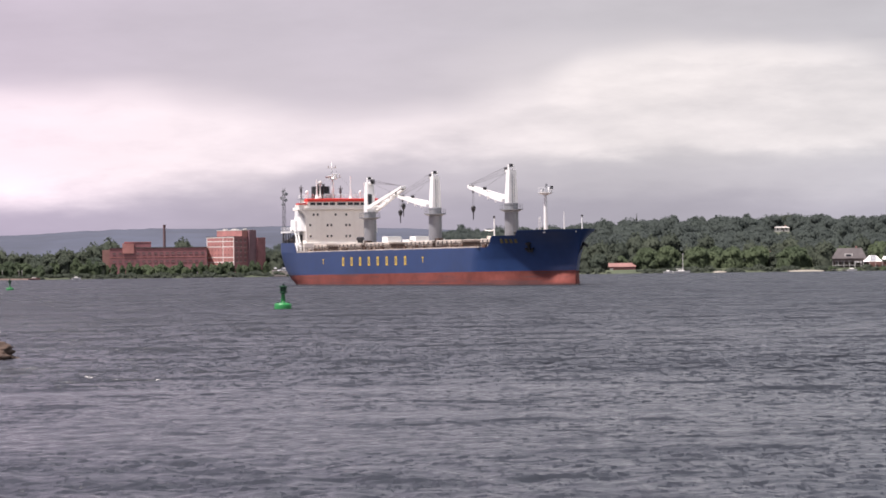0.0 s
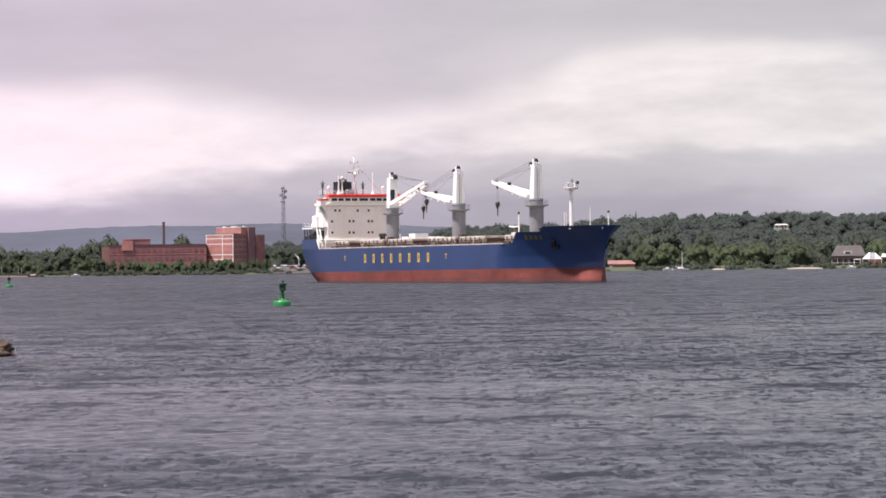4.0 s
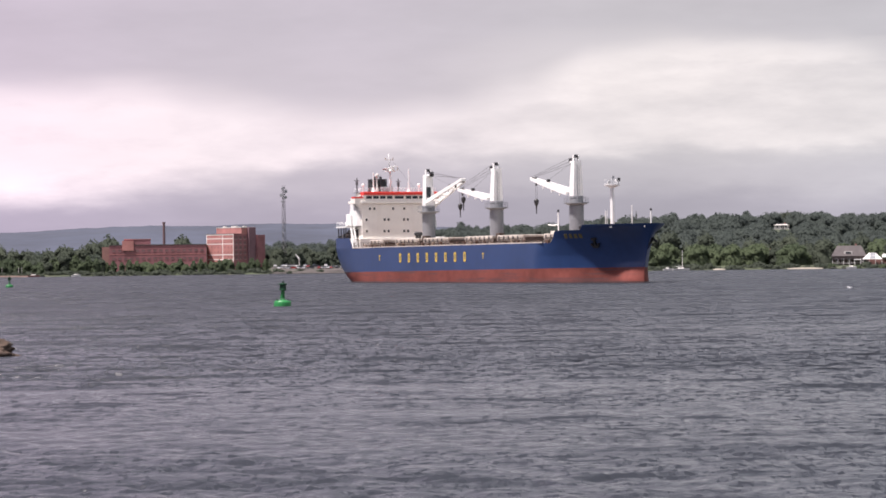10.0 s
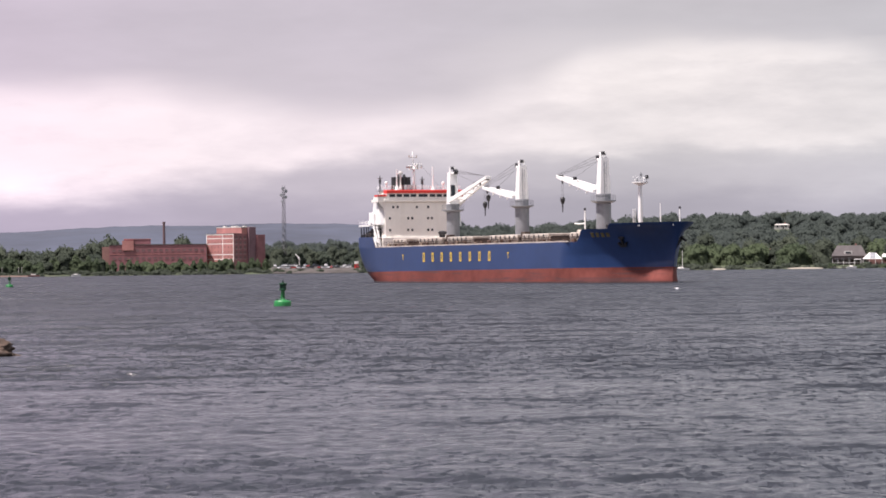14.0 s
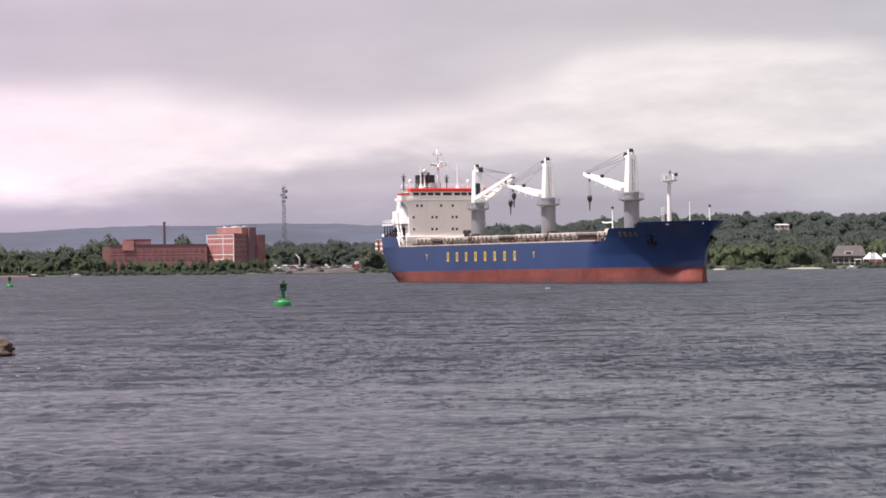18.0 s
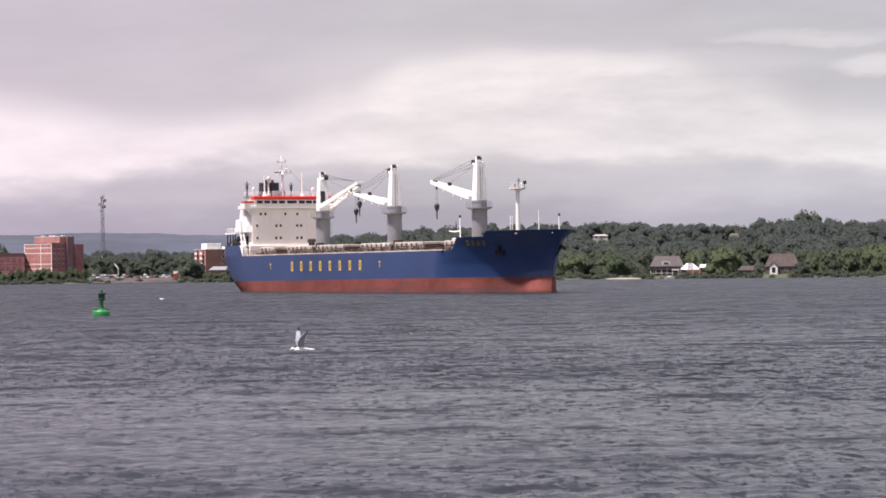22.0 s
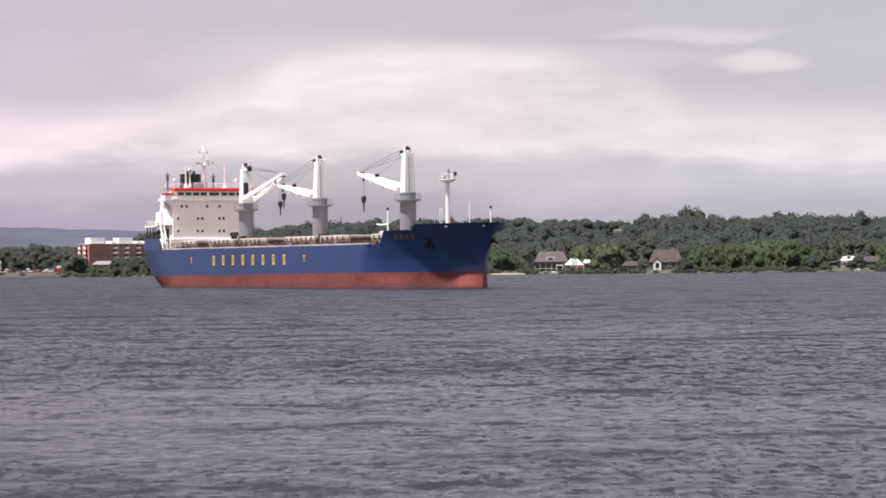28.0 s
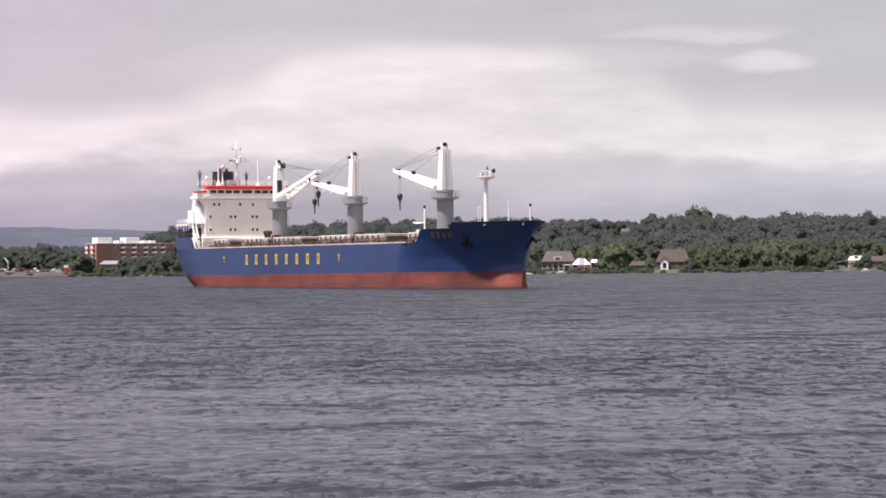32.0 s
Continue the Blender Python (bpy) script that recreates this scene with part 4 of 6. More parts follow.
        part("exhaust_pipe", tube(B(), (1.0 * math.cos(a), 1.0 * math.sin(a), 22.8), (1.0 * math.cos(a), 1.0 * math.sin(a), 23.6), 0.3, n=8), STEEL, fun)
    bm = lathe(B(), ((0.4, 20.0), (0.4, 20.6), (0.14, 20.7), (0.14, 23.2), (0.38, 23.4), (0.5, 23.75), (0.38, 24.1), (0.12, 24.3)), 12, (-68.5, -3.2, 0))
    part("satellite_dome", bm, CONCRETE, ship, "white satellite dome on a post", True)
    mast = part("radar_mast", tube(tube(B(), (-67.5, -0.4, 19.9), (-67.4, -0.4, 25.2), 0.34, 0.24, n=12), (-67.4, -0.5, 25.2), (-67.4, -0.7, 28.6), 0.13, 0.07, n=8), WHITE, ship, "white radar mast with yards", True)
    part("platform", box(B(), -68.2, -66.6, -1.4, 0.6, 24.6, 24.75), WHITE, mast)
    part("radar_scanner", box(B(), -66.9, -66.6, -2.0, -0.1, 25.25, 25.45, 0.05), WHITE, mast)
    part("radar_scanner", box(B(), -67.9, -67.7, -0.1, 1.6, 25.75, 25.95, 0.05), WHITE, mast)
    part("radar_motor", lathe(B(), ((0.22, 24.75), (0.22, 25.2), (0.1, 25.25)), 10, (-66.8, -1.1, 0)), CONCRETE, mast)
    part("radar_motor", lathe(B(), ((0.22, 24.75), (0.22, 25.7), (0.1, 25.75)), 10, (-67.8, 0.5, 0)), CONCRETE, mast)
    for y0, z0, y1, z1 in ((-1.6, 27.3, 0.4, 27.3), (-1.5, 24.9, 1.5, 25.0)):
        bm = tube(B(), (-67.4, y0, z0), (-67.4, y1, z1), 0.055, n=6)
        for y, z in ((y0 + 0.1, z0), (y1 - 0.1, z1)):
            tube(bm, (-67.4, y, z - 0.05), (-67.4, y, z + 0.5), 0.09, n=6)
        part("yard", bm, BUFF, mast)
    # a small reddish scanner, as a plain thin box
    part("flag", box(B(), -67.42, -67.38, -2.2, -1.3, 25.0, 25.3), BRICK, mast, "small reddish radar scanner")
    for y0, y1 in ((-6.5, -0.3), (6.0, 0.3)):
        part("aerial_wire", tube(B(), (-67.0, y0, 20.2), (-67.4, y1, 26.8), 0.018, n=4), STEEL, mast)
    bm = tube(tube(B(), (-66.8, -4.7, 19.9), (-66.8, -4.7, 20.9), 0.55, 0.25, n=10), (-66.8, -4.7, 20.9), (-66.8, -4.7, 24.6), 0.17, 0.12, n=8)
    part("signal_post", bm, WHITE, ship)
    bm = tube(tube(B(), (-66.8, 3.85, 19.9), (-66.8, 3.85, 20.7), 0.5, 0.22, n=10), (-66.8, 3.85, 20.7), (-66.8, 3.85, 25.2), 0.17, 0.12, n=8)
    part("signal_post", bm, WHITE, ship)
    for y, top in ((-8.6, 23.2), (1.4, 23.0)):
        bm = tube(B(), (-67.0, y, 19.9), (-67.0, y, top), 0.16, 0.1, n=8)
        lathe(bm, ((0.3, 0), (0.3, 0.9), (0.12, 1.0)), 8, (-67.0, y, top - 1.7))
        tube(bm, (-67.0, y - 0.6, top - 0.6), (-67.0, y + 0.6, top - 0.6), 0.08, n=6)
        part("aerial_post", bm, STEEL, ship)
    for y in (-7.5, 6.0, 7.6):
        part("searchlight", lathe(B(), ((0.12, 0), (0.12, 1.2), (0.36, 1.35), (0.36, 1.8), (0.1, 2.0)), 10, (-66.0, y, 19.9)), WHITE, ship)
    for y in (6.9, 7.7):
        bm = B()
        for s in (-0.2, 0.2):
            tube(bm, (-65.0, y + s, 19.9), (-65.0, y + s, 24.6 - abs(y - 7.3) * 2), 0.09, n=5)
        for i in range(9):
            tube(bm, (-65.0, y - 0.2, 20.2 + i * 0.42), (-65.0, y + 0.2, 20.2 + i * 0.42), 0.05, n=4)
        part("ladder_mast", bm, WHITE, ship)
    part("vent_box", box(B(), -68.5, -67.3, -2.4, 0.2, 19.9, 21.2, 0.1), GREY, ship)


def make_foredeck(ship):
    mast = part("foremast", tube(B(), (52.4, 0, 9.35), (52.4, 0, 17.8), 0.42, 0.34, n=20), WHITE, ship, "white foremast with a lamp platform")
    part("platform", lathe(B(), ((0.36, 17.45), (0.9, 17.7), (1.5, 17.95), (1.5, 18.1), (0.3, 18.12)), 16, (52.4, 0, 0)), WHITE, mast)
    bm = B()
    for i in range(10):
        a = 2 * math.pi * i / 10
        p = Vector((52.4 + 1.42 * math.cos(a), 1.42 * math.sin(a), 18.2))
        q = Vector((52.4 + 1.42 * math.cos(a + 0.628), 1.42 * math.sin(a + 0.628), 18.2))
        tube(bm, p, p + Vector((0, 0, 0.85)), 0.007, n=4)
        tube(bm, p + Vector((0, 0, 0.85)), q + Vector((0, 0, 0.85)), 0.007, n=4)
    part("guard_rail", bm, WHITE, mast)
    bm = B()
    lathe(bm, ((0.10, 18.1), (0.20, 18.4), (0.20, 18.75), (0.10, 18.85)), 10, (52.2, -0.5, 0))
    tube(bm, (52.4, 0.2, 18.1), (52.4, 0.2, 19.9), 0.07, n=6)
    box(bm, 52.2, 52.6, 0.0, 0.4, 19.2, 19.7, 0.05)
    part("mast_lamp", bm, GREY, mast)
    part("bracket", tube(B(), (53.1, 1.0, 18.05), (53.1, 1.0, 18.75), 0.06, n=6), STEEL, mast)
    part("floodlight", box(B(), 52.9, 53.4, 0.8, 1.3, 18.7, 19.35, 0.08), BLACK, mast)
    for y, h in ((-1.2, 0.45), (0.5, 0.8)):
        part("lamp", lathe(B(), ((0.06, 0), (0.06, h - 0.3), (0.13, h - 0.25), (0.13, h), (0.06, h + 0.05)), 8, (53.0, y, 18.1)), WHITE, mast)
    bm = B()
    for s in (-0.2, 0.2):
        tube(bm, (52.0, -1.1 + s, 9.4), (52.0, -1.1 + s, 13.2), 0.06, n=4)
    for i in range(10):
        tube(bm, (52.0, -1.3, 9.7 + i * 0.36), (52.0, -0.9, 9.7 + i * 0.36), 0.04, n=4)
    part("ladder", bm, WHITE, mast)
    part("flag_staff", tube(B(), (61.1, 0, 9.4), (61.1, 0, 14.0), 0.12, 0.08, n=8), WHITE, ship)
    p2 = part("bow_post", tube(B(), (69.3, 0, 9.4), (69.3, 0, 13.0), 0.16, 0.12, n=8), WHITE, ship)
    part("lamp", lathe(B(), ((0.12, 12.8), (0.22, 12.9), (0.22, 13.15), (0.08, 13.25)), 8, (69.3, 0, 0)), BLACK, p2)
    p3 = part("signal_post", tube(B(), (26.8, 0, 8.5), (26.8, 0, 13.6), 0.15, 0.12, n=8), WHITE, ship)
    part("lamp", lathe(B(), ((0.15, 13.4), (0.24, 13.5), (0.24, 13.8), (0.1, 13.9)), 8, (26.8, 0, 0)), BLACK, p3)
    part("boom", tube(tube(B(), (26.8, 0, 10.95), (24.0, 0, 10.85), 0.13, 0.13, n=8), (24.0, 0, 10.85), (21.8, 0, 11.0), 0.13, 0.1, n=8), WHITE, p3, "stowed white boom on the post")
    part("deck_store", box(B(), 20.5, 26.0, 1, 5.0, 8.9, 9.75, 0.1), PALE, ship)
    part("windlass", tube(tube(box(B(), 56.5, 60.0, -3.6, 3.6, 9.3, 9.7), (57.4, -3.8, 9.9), (57.4, 3.8, 9.9), 0.55, n=14), (59.4, -2.6, 9.9), (59.4, 2.6, 9.9), 0.4, n=12), GREY, ship)
    # anchors in their pockets
    for side, u, z in ((-1, 0.919, 7.2), (1, 0.966, 7.0)):
        bm = B()
        box(bm, -0.16, 0.16, -0.25, 0.15, -0.7, 0.9)
        prism(bm, ((-0.95, -0.2), (-0.5, -0.95), (0.5, -0.95), (0.95, -0.2), (0.62, -0.2), (0.3, -0.6), (-0.3, -0.6), (-0.62, -0.2)), -0.3, 0.1)
        lathe(bm, ((0.55, -0.15), (0.62, 0.0), (0.55, 0.15)), 12, (0, 0.1, 0.7))
        anchor = part("anchor", bm, BLACK, ship, "dark bow anchor in its pocket")
        anchor.matrix_basis = on_hull(u, z, side, 0.15 if side < 0 else 0.45) @ Matrix.Scale(1.1 if side < 0 else 1.5, 4)
    # white mooring ports along the bulwark
    for u in (0.951, 0.953, 0.996):
        x, h = hull_point(u, 10.0)
        part("fairlead", box(B(), x - 0.14, x + 0.14, -h - 0.06, -h + 0.05, 9.8, 10.08), WHITE, ship)


ship = make_ship()

# ---- buoys, rock and birds ----


def make_buoy(m):
    buoy = empty("channel_buoy", m)
    tagged(buoy, "green lighted channel buoy floating on the river", "buoy", "channel buoys")
    part("float", lathe(B(), ((0.55, -0.6), (0.66, -0.3), (0.70, -0.1), (0.70, 0.28), (0.66, 0.40), (0.30, 0.48)), 24), GREEN, buoy, "round bright green float", True)
    tower = part("tower", tube(tube(B(), (0, 0, 0.48), (0, 0, 0.62), 0.2, 0.12, n=12), (0, 0, 0.62), (0, 0, 1.3), 0.10, 0.09, n=12), GREEN, buoy)
    for i in range(4):
        a = math.pi / 2 * i + 0.5
        part("brace", tube(B(), (0.22 * math.cos(a), 0.22 * math.sin(a), 0.46), (0.13 * math.cos(a), 0.13 * math.sin(a), 1.3), 0.025, n=6), GREEN, tower)
    part("cage", lathe(B(), ((0.16, 1.22), (0.32, 1.28), (0.32, 1.34), (0.17, 1.38), (0.17, 1.66), (0.33, 1.72), (0.33, 1.82), (0.14, 1.86)), 12), DARK_GREEN, buoy)
    part("radar_reflector", box(B(), -0.29, 0.29, -0.02, 0.02, 1.36, 1.74), DARK_GREEN, buoy)
    part("radar_reflector", box(B(), -0.02, 0.02, -0.29, 0.29, 1.36, 1.74), DARK_GREEN, buoy)
    part("lantern", lathe(B(), ((0.09, 1.84), (0.11, 1.9), (0.1, 2.0), (0.03, 2.06)), 12), PANE, buoy)
    part("spike", tube(B(), (0.05, 0, 1.84), (0.05, 0, 2.2), 0.015, n=5), DARK_GREEN, buoy)
    for s in (-1, 1):
        part("lifting_eye", tube(B(), (0.5 * s, -0.2, 0.5), (0.5 * s, 0.2, 0.5), 0.05, n=6), DARK_GREEN, buoy)
    return buoy


a1 = radians(-3.172)
make_buoy(pose(265.9 * math.sin(a1), 265.9 * math.cos(a1), LEVEL, 1.0, 1.5, 30) @ Matrix.Scale(1.129, 4))
a2 = radians(-8.49)
make_buoy(pose(626 * math.sin(a2), 626 * math.cos(a2), LEVEL, 0, -1.0, 80) @ Matrix.Scale(1.129, 4))


def make_rock():
    bm = B()
    bmesh.ops.create_icosphere(bm, subdivisions=5, radius=1.0)
    for v in bm.verts:
        p = v.co.copy()
        k = 1 + 0.35 * noise.noise(p * 1.4) + 0.18 * noise.noise(p * 4.0) + 0.07 * noise.noise(p * 11)
        v.co = Vector((p.x * 2.0, p.y * 1.4, p.z * 0.66)) * k
        v.co.z = max(v.co.z, -0.6)
    rock = part("shore_rock", bm, ROCK, None, smooth=True)
    tagged(rock, "weathered brown rock ledge rising from the water", "rock")
    a = radians(-9.27)
    rock.matrix_basis = pose(121.9 * math.sin(a), 121.9 * math.cos(a), LEVEL, 0, 0, 14) @ Matrix.Scale(1.129, 4)
    return rock


make_rock()


def make_gull(name_label):
    gull = empty("gull")
    tagged(gull, name_label, "bird", "gulls")
    bm = lathe(B(), ((0.012, -0.30), (0.05, -0.22), (0.085, -0.05), (0.09, 0.08), (0.06, 0.2), (0.035, 0.26)), 10)
    bmesh.ops.transform(bm, matrix=pose(0, 0, 0, 0, 90, 0), verts=bm.verts)
    part("body", bm, PLUMAGE, gull, smooth=True)
    bm = B()
    bmesh.ops.create_uvsphere(bm, u_segments=10, v_segments=8, radius=0.055, matrix=pose(0.28, 0, 0.03))
    head = part("head", bm, PLUMAGE, gull, smooth=True)
    part("beak", tube(B(), (0.325, 0, 0.025), (0.39, 0, 0.01), 0.016, 0.004, n=6), BEAK, head)
    bm = prism(B(), ((-0.28, 0.0), (-0.43, 0.0), (-0.43, 0.015), (-0.28, 0.02)), -0.07, 0.07)
    part("tail", bm, PLUMAGE, gull)
    wings = []
    for s in (1, -1):
        outline = ((0.12, 0.0), (0.16, 0.22), (0.12, 0.42), (0.0, 0.68), (-0.05, 0.66), (-0.03, 0.4), (-0.06, 0.2), (-0.09, 0.0))
        bm = B()
        top = [bm.verts.new((x, s * y, 0.012 + 0.05 * math.sin(y * 4.4))) for x, y in outline]
        low = [bm.verts.new((x, s * y, -0.008 + 0.05 * math.sin(y * 4.4))) for x, y in outline]
        k = len(outline)
        for i in range(k // 2 - 1):
            bm.faces.new((top[i], top[i + 1], top[k - 2 - i], top[k - 1 - i]))
            bm.faces.new((low[k - 1 - i], low[k - 2 - i], low[i + 1], low[i]))
        for i in range(k):
            bm.faces.new((top[i], low[i], low[(i + 1) % k], top[(i + 1) % k]))
        bmesh.ops.recalc_face_normals(bm, faces=bm.faces)
        wing = part("wing", bm, PLUMAGE_GREY, gull, "pale grey wing")
        tip = prism(B(), ((0.045, 0.575), (0.0, 0.70), (-0.06, 0.68), (-0.045, 0.56)), 0.0, 0.03)
        bmesh.ops.transform(tip, matrix=Matrix(((1, 0, 0, 0), (0, 0, s, 0), (0, 1, 0, 0.012), (0, 0, 0, 1))), verts=tip.verts)
        part("wing_tip", tip, BLACK, wing, "black wing tip")
        wings.append((wing, s))
    for ob in [c for k in gull.children for c in (k, *k.children)]:
        ob.data.transform(Matrix.Scale(0.74, 4))
    return gull, wings


gull_1, wings_1 = make_gull("white gull with grey wings flying over the river")
gull_2, wings_2 = make_gull("white gull skimming low over the water")

# ---- trees ----


def lobe_shape():
    """A ball of 42 points and 80 triangles."""
    bm = B()
    bmesh.ops.create_icosphere(bm, subdivisions=2, radius=1.0)
    pts = np.array([tuple(v.co) for v in bm.verts])
    tri = [tuple(v.index for v in f.verts) for f in bm.faces]
    bm.free()
    return pts, tri


LOBE, LOBE_TRI = lobe_shape()


def crown(rng, clumps, leaves, leaf, wide, tall, low, lumpy=0.46, flat=0.45):
    """A crown of a few broad boughs that run into one another, each thick with loose leaf sprays."""
    boughs = [(np.array([0.0, 0.0, low]), np.array([0.86 * wide, 0.86 * wide, 0.91 * (tall - low)]))]
    for c in range(clumps):
        a, h = 2.4 * c + rng.uniform(-0.5, 0.5), math.sqrt((c + 0.5) / clumps) * rng.uniform(0.75, 1.0)
        out = 0.72 * wide * math.sqrt(max(0.02, 1 - h * h)) * rng.uniform(0.85, 1.08)
        r = wide * lumpy * rng.uniform(0.62, 0.95)
        boughs.append((np.array([out * math.cos(a), out * math.sin(a), low + 0.74 * h * (tall - low)]), np.array([r, r, r * 0.9])))
    vs, fs = [], []
    for i, (centre, radii) in enumerate(boughs):
        base = len(vs)
        vs.extend(centre + LOBE * radii * 0.95 * rng.uniform(0.93, 1.05, (len(LOBE), 1)))
        fs.extend((base + a, base + b, base + d) for a, b, d in LOBE_TRI)
        for k in range(leaves * (3 if i == 0 else 1)):
            d = rng.normal(size=3)
            d[2] = abs(d[2]) if i == 0 else d[2] * 0.85 + 0.22
            d /= np.linalg.norm(d)
            q = centre + d * radii * rng.uniform(0.93, 1.02 if i == 0 else 1.06)
            if any(j != i and np.sum(((q - c2) / r2) ** 2) < 0.80 for j, (c2, r2) in enumerate(boughs)):
                continue
            nrm = rng.normal(size=3) + d * flat
            nrm /= np.linalg.norm(nrm)
            a = np.cross(nrm, rng.normal(size=3))
            a /= np.linalg.norm(a)
            b = np.cross(nrm, a)
            s = leaf * rng.uniform(0.55, 1.35)
            base = len(vs)
            vs.extend((q - a * s - b * s * 0.6, q + a * s * 0.2 - b * s, q + a * s + b * s * 0.5, q - a * s * 0.3 + b * s))
            fs.append((base, base + 1, base + 2, base + 3))
    return np.array(vs), fs


def conifer_crown(rng, tall, wide):
    vs, fs = [], []
    for i in range(420):
        t = rng.uniform(0.08, 1.0)
        r = wide * (1.02 - t) * rng.uniform(0.35, 1.0)
        a = rng.uniform(0, 6.283)
        q = np.array([r * math.cos(a), r * math.sin(a), tall * t])
        out = np.array([math.cos(a), math.sin(a), -0.45])
        side = np.array([-math.sin(a), math.cos(a), 0.0])
        s = 0.55 * (1.25 - t)
        base = len(vs)
        vs.extend((q - out * s - side * s * 0.6, q - out * s + side * s * 0.6, q + out * s + side * s * 0.25, q + out * s - side * s * 0.25))
        fs.append((base, base + 1, base + 2, base + 3))
    return np.array(vs), fs


def tree_kind(seed, tall, wide, material, label, clumps=9, leaves=90, conifer=False, low=0.0):
    """A tree to be copied: tapered trunk with limbs, and a crown of leaf clumps."""
    rng = np.random.default_rng(seed)
    tree = empty("tree")
    tagged(tree, label, "tree", "trees on the far bank")
    bm = tube(B(), (0, 0, -0.6), (0.1, 0, tall * 0.3), tall * 0.026, tall * 0.019, n=7)
    tube(bm, (0.1, 0, tall * 0.3), (0.0, 0.1, tall * 0.8), tall * 0.019, tall * 0.006, n=6)
    for i in range(6):
        a = i * 1.05 + rng.uniform(-0.3, 0.3)
        z = tall * rng.uniform(0.25, 0.5)
        tube(bm, (0.05, 0, z), (wide * 0.65 * math.cos(a), wide * 0.65 * math.sin(a), z + tall * 0.22), tall * 0.010, tall * 0.003, n=5)
    part("trunk", bm, BARK, tree)
    if conifer:
        v, f = conifer_crown(rng, tall, wide)
    else:
        v, f = crown(rng, clumps, leaves, 0.34, wide, tall * (1 - low), tall * low)
    me = bpy.data.meshes.new("crown")
    me.from_pydata([tuple(p) for p in v], [], f)
    me.materials.append(material)
    me.polygons.foreach_set("use_smooth", [True] * len(me.polygons))
    c = new("crown", me)
    c.parent = tree
    return tree


KINDS = [
    tree_kind(1, 11, 5.2, LEAF, "full green broadleaf tree on the river bank"),
    tree_kind(2, 9, 5.6, LEAF_BRIGHT, "pale green willow by the water", 8, 110, low=0.02),
    tree_kind(3, 13, 4.8, LEAF, "tall green broadleaf tree on the river bank"),
    tree_kind(4, 6, 4.4, LEAF_BRIGHT, "low rounded shrub by the water", 6, 80, low=0.02),
    tree_kind(5, 13, 3.0, LEAF_DARK, "dark pointed conifer among the trees", conifer=True),
    tree_kind(6, 8, 5.0, LEAF_DARK, "dark dense tree on the shore"),
    tree_kind(7, 9, 2.6, LEAF_BRIGHT, "slim upright olive-green tree by the water", 7, 60, low=0.06),
]
PLANTED = [False] * len(KINDS)


def plant(kind, az, far, scale=1.0, turn=None):
    t = turn if turn is not None else (az * 977) % 360
    m = spot(az, far, ground_z(az, far) - 0.1, t)
    if not PLANTED[kind]:
        PLANTED[kind] = True
        KINDS[kind].scale = (scale,) * 3
        KINDS[kind].matrix_basis = m @ Matrix.Diagonal((scale, scale, scale, 1))
        return KINDS[kind]
    keep = KINDS[kind].scale.copy()
    KINDS[kind].scale = (scale,) * 3
    out = copy_thing(KINDS[kind], m)
    KINDS[kind].scale = keep
    return out


